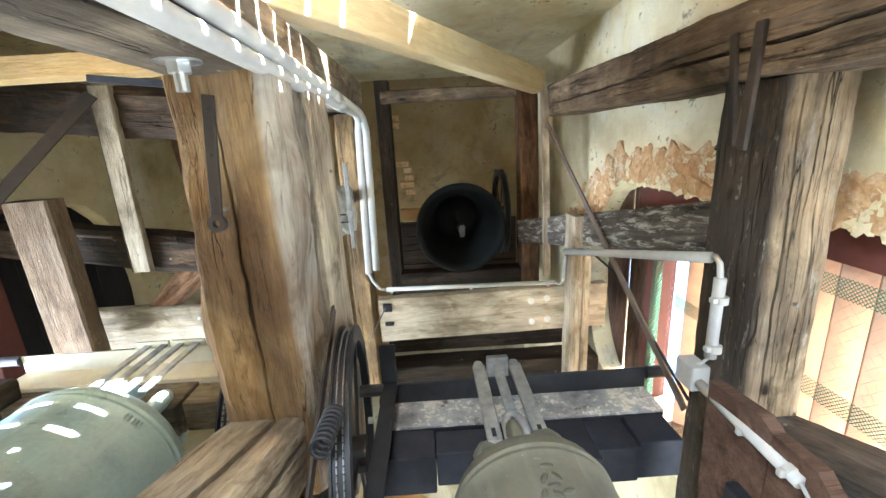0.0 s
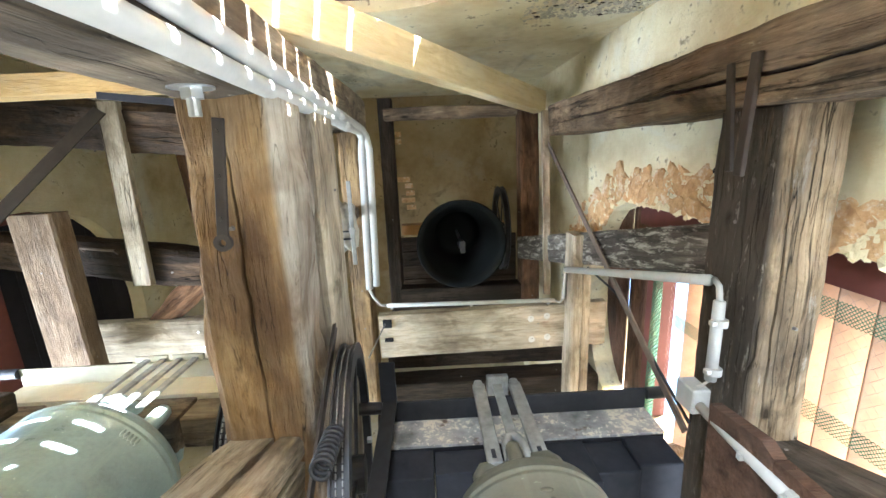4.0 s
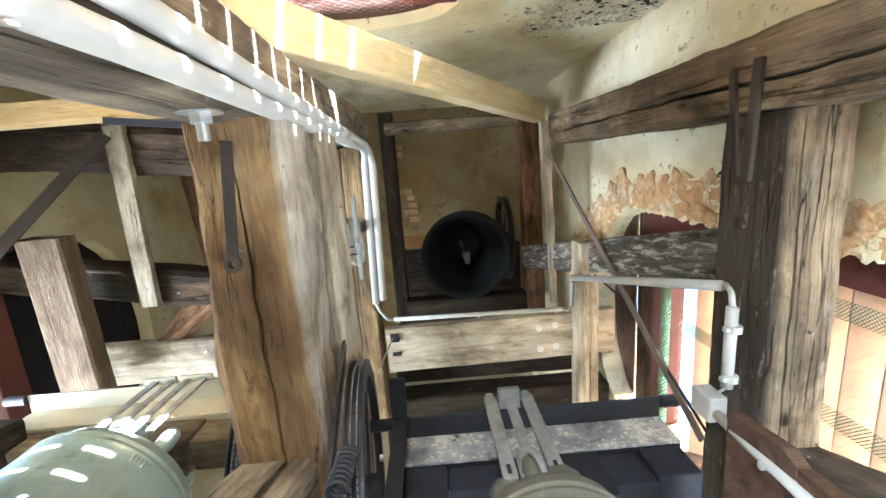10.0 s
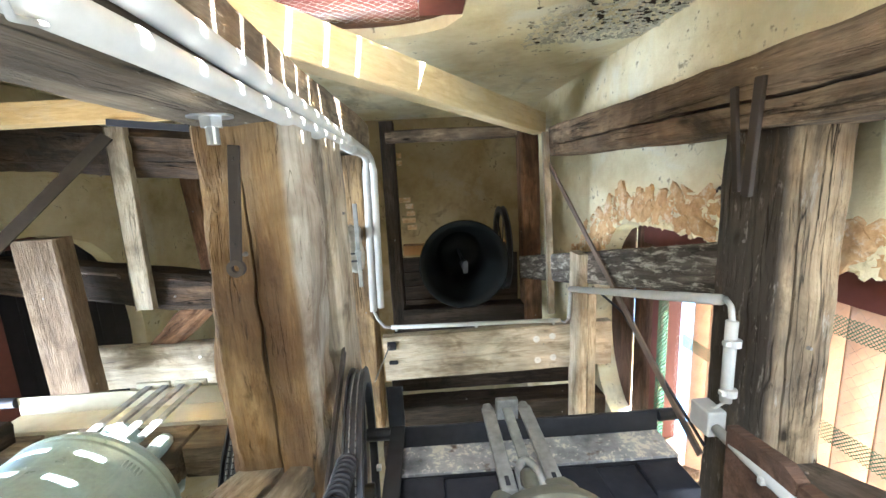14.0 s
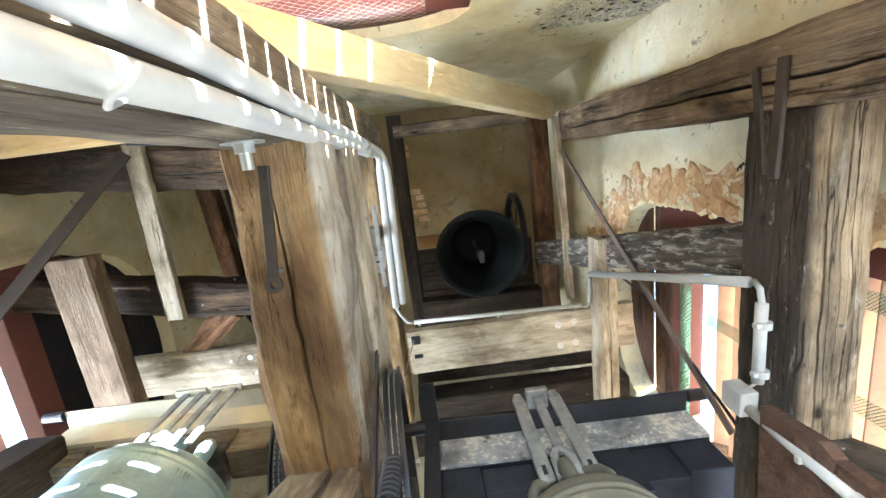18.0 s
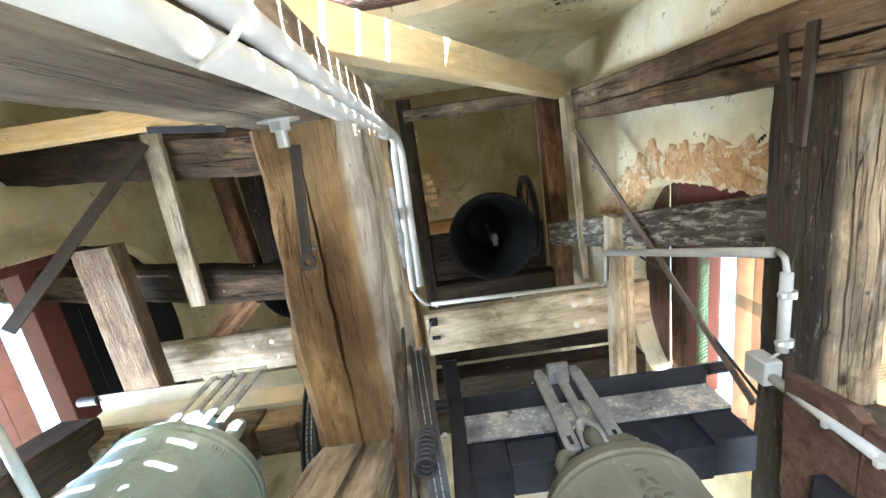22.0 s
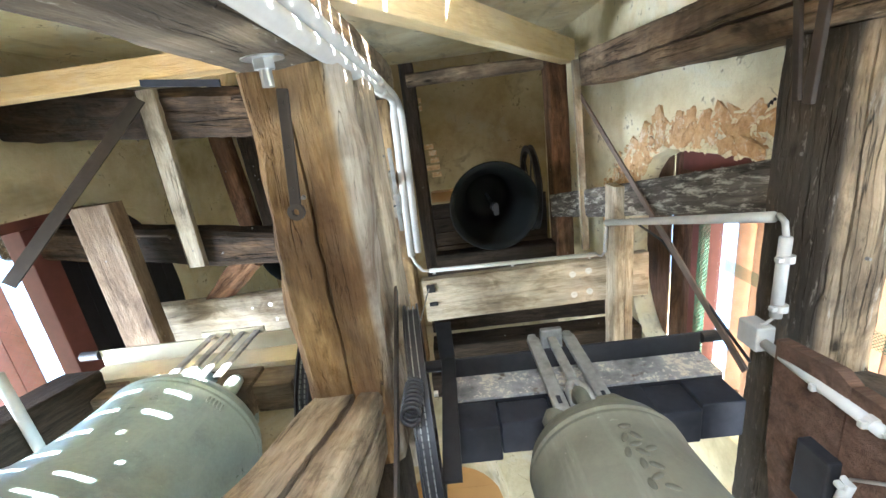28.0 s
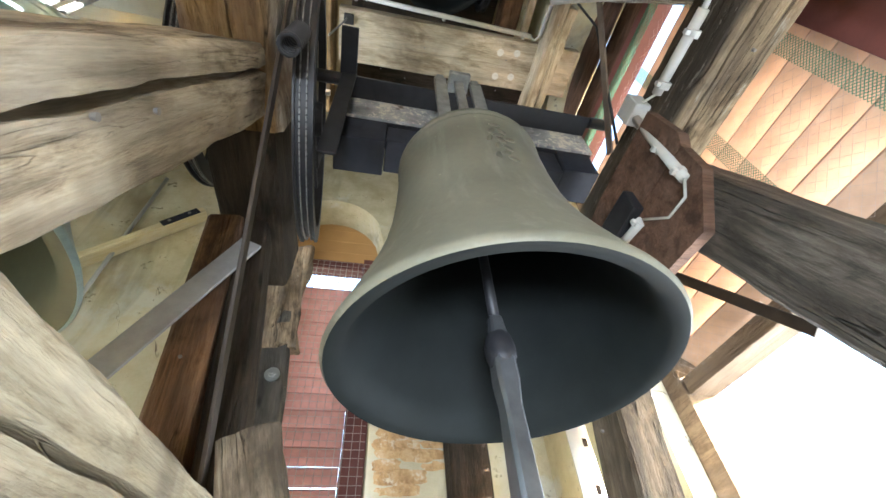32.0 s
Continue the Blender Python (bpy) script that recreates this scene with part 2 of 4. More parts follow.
    col = mix(nt, rust, col, (0.10, 0.065, 0.045))
    nt.links.new(col, b.inputs["Base Color"])
    bump(nt, b, flake, 0.4, 0.003)
    return m


FLAKING = flaking_mat()
IRON = plain("worn nail iron", (0.22, 0.20, 0.18), 0.5, 0.5, 0.3)
STEEL = plain("dark steel", (0.024, 0.024, 0.027), 0.5, 0.35, 0.5)
STEEL_BROWN = plain("brown black wrought iron", (0.045, 0.035, 0.028), 0.65, 0.2, 0.4)
STEEL_RUST = plain("rusty flat iron", (0.20, 0.155, 0.125), 0.7, 0.4, 0.4)
WHITE = plain("white plastic", (0.40, 0.395, 0.37), 0.5, 0, 0.14, 30, 0.1)
STEEL_WORN = plain("worn bright steel", (0.16, 0.165, 0.175), 0.35, 0.8, 0.5, 14)
ZINC = plain("bright zinc", (0.72, 0.71, 0.66), 0.5, 0.0, 0.15)
GALV_DULL = plain("dull zinc grey iron", (0.30, 0.29, 0.29), 0.55, 0.3, 0.3)
GALV = plain("galvanised steel", (0.55, 0.57, 0.58), 0.35, 0.9, 0.15)


def bell_mat(name, col, rough, metal, pale, dark):
    """Cast bronze: patina clouds, pale run-off streaks down the side, dark smudges and small scratches."""
    m, nt, b = mat(name, rough, metal)
    v = coords(nt)
    cloud = noise_tex(nt, v, 5.0, 7, 0.65, 0.4)
    fine = noise_tex(nt, v, 60.0, 5, 0.7)
    runs = noise_tex(nt, coords(nt, (9, 9, 0.8)), 2.2, 6, 0.65)
    c = ramp(nt, mix(nt, 0.3, cloud, fine), [(0.34, tuple(k * 0.72 for k in col)), (0.5, col), (0.66, tuple(k * 1.22 for k in col))])
    c = mix(nt, ramp(nt, runs, [(0.55, (0, 0, 0)), (0.72, (0.8, 0.8, 0.8))]), c, pale)
    c = mix(nt, ramp(nt, noise_tex(nt, v, 3.0, 6, 0.7, 0.8), [(0.64, (0, 0, 0)), (0.78, (0.6, 0.6, 0.6))]), c, dark)
    scr = ramp(nt, noise_tex(nt, coords(nt, (4, 40, 12)), 3.0, 3), [(0.70, (0, 0, 0)), (0.74, (0.6, 0.6, 0.6))])
    c = mix(nt, scr, c, tuple(min(1, k * 1.5) for k in pale))
    nt.links.new(c, b.inputs["Base Color"])
    r = ramp(nt, cloud, [(0.3, (rough * 0.75,) * 3), (0.7, (min(1, rough * 1.35),) * 3)])
    nt.links.new(r, b.inputs["Roughness"])
    bump(nt, b, mix(nt, 0.4, cloud, fine), 0.22, 0.004)
    return m


BRONZE_GREEN = bell_mat("green patinated bronze", (0.265, 0.345, 0.345), 0.33, 0.1, (0.34, 0.42, 0.41), (0.18, 0.24, 0.235))
BRONZE = bell_mat("dull bronze", (0.116, 0.112, 0.082), 0.6, 0.1, (0.175, 0.172, 0.138), (0.055, 0.049, 0.033))
# Oxidised bronze made darker still: the shade in bell mouths is in the colour.
BRONZE_SHADED = plain("oxidised bronze darkened for shade", (0.010, 0.012, 0.012), 0.7, 0.1, 0.4, 9, gloss=0.12)
OLIVE = plain("olive oxidised bronze", (0.085, 0.085, 0.05), 0.6, 0.1, 0.35, 9)
FORGED_PALE = plain("pale cast iron", (0.33, 0.31, 0.27), 0.7, 0.05, 0.55, 24, 0.6, 0.008)
FORGED = plain("grey forged iron", (0.24, 0.24, 0.23), 0.5, 0.3, 0.55, 26, 0.3)
NETWIRE = plain("dull netting wire", (0.36, 0.31, 0.28), 0.6, 0.1, 0.2)
RED = plain("red painted wood", (0.125, 0.042, 0.036), 0.6, 0, 0.2)
SLAT_RED = plain("dull red louvre wood", (0.44, 0.23, 0.20), 0.65, 0, 0.2)
SLAT = plain("faded red louvre wood", (0.42, 0.285, 0.195), 0.65, 0, 0.22)
REDBROWN = wood("red brown board", (0.05, 0.027, 0.017), (0.13, 0.072, 0.047), (0.22, 0.135, 0.09), crack=0.3)


def brick_mat():
    m, nt, b = mat("rough orange brick smeared with lime", 0.95)
    v = coords(nt, kind="Generated")
    w = coords(nt)
    n1, n2 = noise_tex(nt, w, 14.0, 6, 0.7), noise_tex(nt, w, 60.0, 5, 0.7)
    col = ramp(nt, n1, [(0.3, (0.34, 0.19, 0.08)), (0.5, (0.60, 0.38, 0.18)), (0.7, (0.70, 0.52, 0.30))])
    lime = ramp(nt, mix(nt, 0.4, noise_tex(nt, w, 9.0, 5), n2), [(0.53, (0, 0, 0)), (0.61, (1, 1, 1))])
    col = mix(nt, lime, col, (0.74, 0.64, 0.46))
    nt.links.new(col, b.inputs["Base Color"])
    bump(nt, b, mix(nt, 0.5, n1, n2), 1.0, 0.02)
    return m


BRICK = brick_mat()
MESHGREEN = plain("green coated wire", (0.06, 0.16, 0.10), 0.6, 0.2, 0.2)
CRUMBLE = plain("grey crumbling lime", (0.50, 0.48, 0.38), 0.95, 0, 0.5, 30, 0.6, 0.01, gloss=0.1)
NAVY = plain("blackened boards", (0.012, 0.011, 0.016), 0.8, 0, 0.4)
BOUNCE_BOARDS = wood("floor boards toned for bounce", (0.115, 0.098, 0.075), (0.22, 0.193, 0.153), (0.31, 0.28, 0.23))
PLY = plain("varnished plywood", (0.48, 0.27, 0.10), 0.5, 0, 0.12, 6)


def plaster_mat(name="lime plaster", tone=(1, 1, 1)):
    m, nt, b = mat(name, 0.92, 0, 0.15)
    v = coords(nt, shift=False)
    big, mid, fine = noise_tex(nt, v, 0.9, 4, 0.6, 0.4), noise_tex(nt, v, 4.0, 7, 0.65), noise_tex(nt, v, 50.0, 5, 0.7)
    col = ramp(nt, mix(nt, 0.45, big, mid), [(0.32, (0.36, 0.29, 0.16)), (0.47, (0.55, 0.48, 0.31)), (0.62, (0.68, 0.63, 0.47))])
    grey = ramp(nt, noise_tex(nt, v, 1.6, 6, 0.65, 0.6), [(0.54, (0, 0, 0)), (0.64, (1, 1, 1))])
    col = mix(nt, grey, col, mix(nt, 0.55, col, (0.62, 0.61, 0.54)))
    damp = ramp(nt, noise_tex(nt, coords(nt, (2, 2, 0.5), shift=False), 1.3, 5, 0.6, 0.4), [(0.57, (0, 0, 0)), (0.70, (1, 1, 1))])
    col = mix(nt, damp, col, mix(nt, 0.6, col, (0.16, 0.14, 0.09)))
    spots = ramp(nt, mix(nt, 0.5, noise_tex(nt, v, 22.0, 4), mid), [(0.595, (0, 0, 0)), (0.64, (1, 1, 1))])
    col = mix(nt, spots, col, mix(nt, 0.7, col, (0.13, 0.10, 0.055)))
    ck = noise_tex(nt, v, 2.3, 4, 0.55, 0.8)
    line = ramp(nt, ck, [(0.498, (0, 0, 0)), (0.5, (1, 1, 1)), (0.502, (0, 0, 0))])
    gate = ramp(nt, noise_tex(nt, v, 1.7, 3), [(0.58, (0, 0, 0)), (0.64, (1, 1, 1))])
    line = mix(nt, 1.0, line, gate, "MULTIPLY")
    col = mix(nt, line, col, (0.10, 0.08, 0.05))
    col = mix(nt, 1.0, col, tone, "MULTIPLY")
    nt.links.new(col, b.inputs["Base Color"])
    bump(nt, b, mix(nt, line, mix(nt, 0.35, mid, fine), (0, 0, 0)), 0.7, 0.025)
    return m


PLASTER = plaster_mat()
# Browner copy of PLASTER with the shaft's shade in its tone.
PLASTER_DIM = plaster_mat("brown plaster darkened for shade", (0.58, 0.50, 0.38))
# Lighter copy of PLASTER: brightness added where two walls get too little light.
PLASTER_LIT = plaster_mat("plaster lightened for light", (1.25, 1.27, 1.25))


# ---- builders ----
def part(name, bm, material, parent=None, label="", smooth=False):
    me = bpy.data.meshes.new(name)
    bm.normal_update()
    bm.to_mesh(me)
    bm.free()
    me.materials.append(material)
    if smooth:
        for p in me.polygons:
            p.use_smooth = True
    ob = new(name, me)
    if parent is not None:
        ob.parent = parent
    if label:
        ob["label"] = label
    return ob


def empty(name, at, label, category, group="", kind=""):
    e = new(name)
    e.matrix_world = at if isinstance(at, Matrix) else Matrix.Translation(at)
    return tagged(e, label, category, group, kind)


def box_bm(lo, hi, bevel=0.0, bm=None):
    bm = bm or bmesh.new()
    c, s = [(a + b) / 2 for a, b in zip(lo, hi)], [b - a for a, b in zip(lo, hi)]
    r = bmesh.ops.create_cube(bm, size=1, matrix=Matrix.LocRotScale(c, None, s))
    if bevel:
        edges = list({e for v in r["verts"] for e in v.link_edges})
        bmesh.ops.bevel(bm, geom=edges, offset=bevel, segments=2, affect="EDGES", profile=0.5)
    return bm


def frame_between(p0, p1, up):
    p0, p1 = Vector(p0), Vector(p1)
    x = (p1 - p0).normalized()
    y = Vector(up).cross(x).normalized()
    z = x.cross(y)
    m = Matrix((x, y, z)).transposed().to_4x4()
    m.translation = p0
    return m, (p1 - p0).length


def timber_bm(length, w, h, wob=0.006, chamfer=0.012, seed=0, step=0.028, splits=()):
    """A hewn timber along +x: section w across y, h across z, centred; worn edges, slightly crooked faces.
    splits: open drying cracks (face 'b' under, 'l' at +y or 'r' at -y; offset; from; to; half width; depth)."""
    n = max(2, int(length / step))
    ch = min(chamfer, w * 0.2, h * 0.2)
    a, b = w / 2, h / 2
    bm = bmesh.new()
    rings = []
    for i in range(n + 1):
        x = length * i / n
        cuts = {}
        for face, off, x0, x1, hw, deep in splits:
            k = max(0.0, min(1.0, (x - x0) / 0.15, (x1 - x) / 0.25)) if x0 < x < x1 else 0.0
            off = off + 0.018 * noise.noise(Vector((x * 2.2, seed * 3.1, off * 9))) + 0.006 * noise.noise(Vector((x * 11, seed, off * 9)))
            cuts[face] = (off, 0.0006 + hw * k * (0.6 + 0.5 * abs(noise.noise(Vector((x * 5, seed, 1))))), deep * k)
        sec = [(-a, -b + ch), (-a + ch, -b)]
        c, hw, d = cuts.get("b", (0, 0.02, 0))
        sec += [(c - hw, -b), (c, -b + d), (c + hw, -b), (a - ch, -b), (a, -b + ch)]
        c, hw, d = cuts.get("l", (0, 0.02, 0))
        sec += [(a, c - hw), (a - d, c), (a, c + hw), (a, b - ch), (a - ch, b), (0, b), (-a + ch, b), (-a, b - ch)]
        c, hw, d = cuts.get("r", (0, 0.02, 0))
        sec += [(-a, c + hw), (-a + d, c), (-a, c - hw)]
        ring = []
        for y, z in sec:
            q = Vector((x * 1.8 + seed * 7.3, y * 5, z * 5))
            e = noise.noise(q) * wob + noise.noise(q * 3.1) * wob * 0.5 + noise.noise(q * 8.0) * min(0.007, wob * 0.32)
            r = Vector((0, y, z)).normalized() * e
            ring.append(bm.verts.new((x, y + r.y, z + r.z)))
        rings.append(ring)
    m = len(rings[0])
    for r0, r1 in zip(rings, rings[1:]):
        for k in range(m):
            bm.faces.new((r0[k], r0[(k + 1) % m], r1[(k + 1) % m], r1[k]))
    bm.faces.new(rings[0][::-1])
    bm.faces.new(rings[-1])
    bmesh.ops.recalc_face_normals(bm, faces=bm.faces)
    return bm


def timber(name, p0, p1, w, h, material, label="", category="", up=(0, 0, 1), wob=0.006, chamfer=0.012, seed=0, parent=None, group="", kind="", splits=()):
    """w is across the horizontal side axis (up x way), h along up."""
    m, length = frame_between(p0, p1, up)
    ob = part(name, timber_bm(length, w, h, wob, chamfer, seed, splits=splits), material, parent)
    ob.matrix_local = m
    if parent is None:
        tagged(ob, label, category, group, kind)
    return ob


def tube_bm(points, r, seg=10, bm=None):
    bm = bm or bmesh.new()
    pts = [Vector(p) for p in points]
    rings = []
    for i, p in enumerate(pts):
        d = (pts[min(i + 1, len(pts) - 1)] - pts[max(i - 1, 0)]).normalized()
        a = d.orthogonal().normalized() if not rings else (last - d * last.dot(d)).normalized()
        last = a
        b = d.cross(a)
        rings.append([bm.verts.new(p + (a * math.cos(t) + b * math.sin(t)) * r) for t in [2 * math.pi * k / seg for k in range(seg)]])
    for r0, r1 in zip(rings, rings[1:]):
        for k in range(seg):
            bm.faces.new((r0[k], r0[(k + 1) % seg], r1[(k + 1) % seg], r1[k]))
    bm.faces.new(rings[0][::-1])
    bm.faces.new(rings[-1])
    bmesh.ops.recalc_face_normals(bm, faces=bm.faces)
    return bm


def lathe_bm(profile, seg=64):
    """A surface turned round z from (radius, z) pairs; a radius of 0 closes it."""
    bm = bmesh.new()
    rings = []
    for r, z in profile:
        rings.append([bm.verts.new((0, 0, z))] if r < 1e-6 else [bm.verts.new((r * math.cos(2 * math.pi * k / seg), r * math.sin(2 * math.pi * k / seg), z)) for k in range(seg)])
    for a, b in zip(rings, rings[1:]):
        for k in range(seg):
            j = (k + 1) % seg
            if len(a) == 1 and len(b) > 1:
                bm.faces.new((a[0], b[j], b[k]))
            elif len(b) == 1 and len(a) > 1:
                bm.faces.new((a[k], a[j], b[0]))
            elif len(a) > 1:
                bm.faces.new((a[k], a[j], b[j], b[k]))
    bmesh.ops.recalc_face_normals(bm, faces=bm.faces)
    return bm


# ---- the tower ----
EAST, NORTH, WEST, SOUTH, TOP = 1.15, 2.75, -2.6, -0.70, 6.7
THICK = 0.6


def wall_bm(u0, u1, z0, z1, opening, thick, seg=16):
    """A wall in (u, z) with an arched opening (ua, ub, sill, spring, rise), thickness along +v."""
    ua, ub, sill, spring, rise = opening
    arch = [(ua + (ub - ua) * k / seg, spring + rise * math.sqrt(max(0, 1 - (2 * k / seg - 1) ** 2))) for k in range(seg + 1)]
    polys = [[(u0, z0), (ua, z0), (ua, sill), (ua, spring), (ua, z1), (u0, z1)], [(ub, z0), (u1, z0), (u1, z1), (ub, z1), (ub, spring), (ub, sill)], [(ua, z0), (ub, z0), (ub, sill), (ua, sill)]]
    for (a, za), (b, zb) in zip(arch, arch[1:]):
        polys.append([(a, za), (b, zb), (b, z1), (a, z1)])
    bm = bmesh.new()
    for poly in polys:
        for v, flip in ((0, 1), (thick, 0)):
            vs = [bm.verts.new((u, v, z)) for u, z in poly]
            bm.faces.new(vs if flip else vs[::-1])
    ring = [(ua, sill)] + arch + [(ub, sill)]
    for (a, za), (b, zb) in zip(ring, ring[1:] + ring[:1]):
        bm.faces.new([bm.verts.new(q) for q in ((a, 0, za), (a, thick, za), (b, thick, zb), (b, 0, zb))])
    for (a, za), (b, zb) in zip([(u0, z0), (u1, z0), (u1, z1), (u0, z1)], [(u1, z0), (u1, z1), (u0, z1), (u0, z0)]):
        bm.faces.new([bm.verts.new(q) for q in ((a, 0, za), (a, thick, za), (b, thick, zb), (b, 0, zb))])
    bmesh.ops.remove_doubles(bm, verts=bm.verts, dist=0.0005)
    bmesh.ops.recalc_face_normals(bm, faces=bm.faces)
    return bm


# South and west stay open low down, out of view, to admit more light.
WINDOWS = {"east": (0.30, 1.70, 0.9, 3.85, 0.50), "north": (-0.85, 0.06, 0.9, 3.98, 0.50), "west": (0.24, 2.06, 0.9, 4.3, 0.75), "south": (-0.95, 0.16, 0.5, 3.42, 0.28)}
WALL_AT = {
    "east": Matrix(((0, 1, 0, EAST), (1, 0, 0, 0), (0, 0, 1, 0), (0, 0, 0, 1))),
    "north": Matrix(((1, 0, 0, 0), (0, 1, 0, NORTH), (0, 0, 1, 0), (0, 0, 0, 1))),
    "west": Matrix(((0, -1, 0, WEST), (1, 0, 0, 0), (0, 0, 1, 0), (0, 0, 0, 1))),
    "south": Matrix(((1, 0, 0, 0), (0, -1, 0, SOUTH), (0, 0, 1, 0), (0, 0, 0, 1))),
}
WALLS = {}
for side, at in WALL_AT.items():
    u0, u1 = (SOUTH, NORTH + THICK) if side in ("east", "west") else (WEST, EAST)
    bm = wall_bm(u0, u1, 0, TOP, WINDOWS[side], {"south": 0.14, "east": 0.30}.get(side, THICK))
    bm.transform(at)
    bmesh.ops.recalc_face_normals(bm, faces=bm.faces)
    WALLS[side] = tagged(part("wall_" + side, bm, PLASTER_LIT if side in ("south", "east") else PLASTER), "ochre lime-plastered tower wall with an arched louvred opening", "wall", kind="structure")
# Floor is out of view; its tone is set by the light it throws up.
tagged(part("floor", box_bm((WEST, SOUTH, -0.1), (EAST, NORTH, 0)), BOUNCE_BOARDS), "unseen plank floor of the bell chamber, toned to bounce light", "floor", kind="structure")
tagged(part("ceiling", box_bm((WEST - THICK, SOUTH - THICK, TOP), (EAST + THICK, NORTH + THICK, TOP + 0.2)), PLASTER_DIM), "brown ochre plaster ceiling over the bells, darkened for shade", "ceiling", kind="structure")
tagged(part("ground", box_bm((-400, -400, -14.2), (400, 400, -14)), plain("pale fields", (0.20, 0.20, 0.13), 0.9, 0, 0.3, 0.05)), "pale open ground far below the tower", "ground", kind="structure")


def wire_bm(u0, u1, z0, z1, v, step, r, diamond):
    """Wire netting in the (u, z) plane: square, or diamond like hexagonal netting."""
    bm = bmesh.new()

    def wire(a, b):
        d = Vector((b[0] - a[0], 0, b[1] - a[1]))
        n = Vector((-d.z, 0, d.x)).normalized() * r
        o = Vector((0, r, 0))
        p, q = Vector((a[0], v, a[1])), Vector((b[0], v, b[1]))
        ring = [[bm.verts.new(c + s) for s in (n, o, -n, -o)] for c in (p, q)]
        for k in range(4):
            bm.faces.new((ring[0][k], ring[0][(k + 1) % 4], ring[1][(k + 1) % 4], ring[1][k]))
    if diamond:
        i = 0
        z = z0
        while z < z1 - 1e-6:
            u = u0
            j = 0
            while u < u1 - 1e-6:
                s = step if (i + j) % 2 == 0 else -step
                c = z + (0 if s > 0 else step)
                wire((u, c), (min(u + step, u1), c + s))
                u, j = u + step, j + 1
            z, i = z + step, i + 1
    else:
        u = u0
        while u <= u1:
            wire((u, z0), (u, z1))
            u += step
        z = z0
        while z <= z1:
            wire((u0, z), (u1, z))
            z += step
    return bm


def louvres(side, name, label, z_from, z_slit, slit, gap_at=None, slipped=None, pitch=0.118, depth_at=0.30, panel=None, mesh=None, chord=0.12, jamb=0.07, bar_h=0.09, slat=None, board=0.07, low=None):
    """Louvre boards from z_from up to z_slit, an open slit, a red cross bar, then a boarded arch."""
    ua, ub, sill, spring, rise = WINDOWS[side]
    e = empty(name, WALL_AT[side], label, "window", kind="structure")
    for a, b, m in ((ua + 0.002, ua + (0.02 if board > 0.1 else jamb), RED), (ub - min(jamb, board), ub - 0.002, low or RED)):
        part("window_frame", box_bm((a, depth_at - 0.05, sill), (b, depth_at + 0.085, spring), 0.004), m, e, "red painted post" if m is RED else "brown wooden post")
    bar = z_slit + slit
    part("window_frame", box_bm((ua + (0.02 if board > 0.1 else jamb) + 0.002, depth_at - 0.04, bar), (ub - min(jamb, board) - 0.002, depth_at + 0.08, bar + bar_h), 0.004), RED, e, "red painted cross bar")
    part("window_frame", box_bm((ua + (0.02 if board > 0.1 else jamb) + 0.002, depth_at - 0.04, z_from - 0.16), (ub - min(jamb, board) - 0.002, depth_at + 0.08, z_from - 0.09), 0.004), low or RED, e, "cross bar under the louvres")
    z = bar + bar_h + 0.002
    top = spring + rise
    while z < top:
        zt = min(z + 0.15, top)
        k = max(0.0, 1 - max(0.0, (z + 0.03 - spring) / rise) ** 2) ** 0.5
        c, half = (ua + ub) / 2, (ub - ua) / 2 * k + 0.06
        if half > 0.05:
            gap = 0.024 if gap_at is not None and z < gap_at <= zt else 0.002
            part("panel_board", box_bm((c - half, depth_at, z), (c + half, depth_at + 0.012, zt - gap), 0.002), panel or REDBROWN, e)
        z = zt
    first = None
    z = z_from
    while z < z_slit - 0.03:
        if first is None:
            ob = part("slat", box_bm((ua + (0.02 if board > 0.1 else jamb) + 0.002, -0.009, -chord / 2), (ub - min(jamb, board) - 0.002, 0.009, chord / 2), 0.003), slat or SLAT, e)
            first = ob.data
        else:
            ob = new("slat", first)
            ob.parent = e
        ob.matrix_local = Matrix.Translation((0, depth_at + 0.04, z)) @ Matrix.Rotation(radians(50 + random.uniform(-1.5, 1.5)), 4, "X")
        z += pitch + (0.03 if slipped is not None and abs(z - slipped) < pitch / 2 else 0.0)
    if mesh:
        part("wire_mesh", wire_bm(ua + (max(0.02, jamb) if mesh[3] else 0.02), ub - (min(jamb, board) if mesh[3] else 0.01), mesh[0], mesh[1], depth_at - 0.07, mesh[2], 0.0021 if not mesh[3] else 0.00035, mesh[3]), mesh[4], e, "wire netting")
    return e


east_window = louvres("east", "window_1", "arched opening with sloping faded red louvre boards behind wire netting", 2.17, 3.45, 0.20, gap_at=4.04, slipped=2.76, low=PLANED, depth_at=0.14, jamb=0.13, board=0.10, mesh=(2.05, 3.44, 0.021, True, NETWIRE))
for k, (y0, y1, z0, z1) in enumerate(((0.455, 0.52, 2.1, 3.38), (0.815, 0.88, 2.1, 3.38))):
    bm = wire_bm(y0, y1, z0, z1, 0.055, 0.0065, 0.0013, True)
    part("netting_strip", bm, MESHGREEN, east_window, "coarse green netting folded double")
part("netting_strip", wire_bm(0.44, 1.595, 3.565, 3.66, 0.09, 0.012, 0.0026, True), MESHGREEN, east_window, "green netting nailed over the open slit")
louvres("north", "window_2", "narrow arched opening with red louvre boards behind square wire mesh", 1.35, 3.72, 0.13, pitch=0.118, panel=PLY, chord=0.122, slat=SLAT_RED, jamb=0.15, board=0.15, mesh=(1.2, 3.9, 0.05, False, NETWIRE))
louvres("west", "window_3", "arched opening with dark red louvre boards and a bright slit", 2.3, 3.71, 0.115, depth_at=0.12, panel=NAVY, slat=SLAT_RED, bar_h=0.17, mesh=(2.2, 3.70, 0.02, True, NETWIRE))
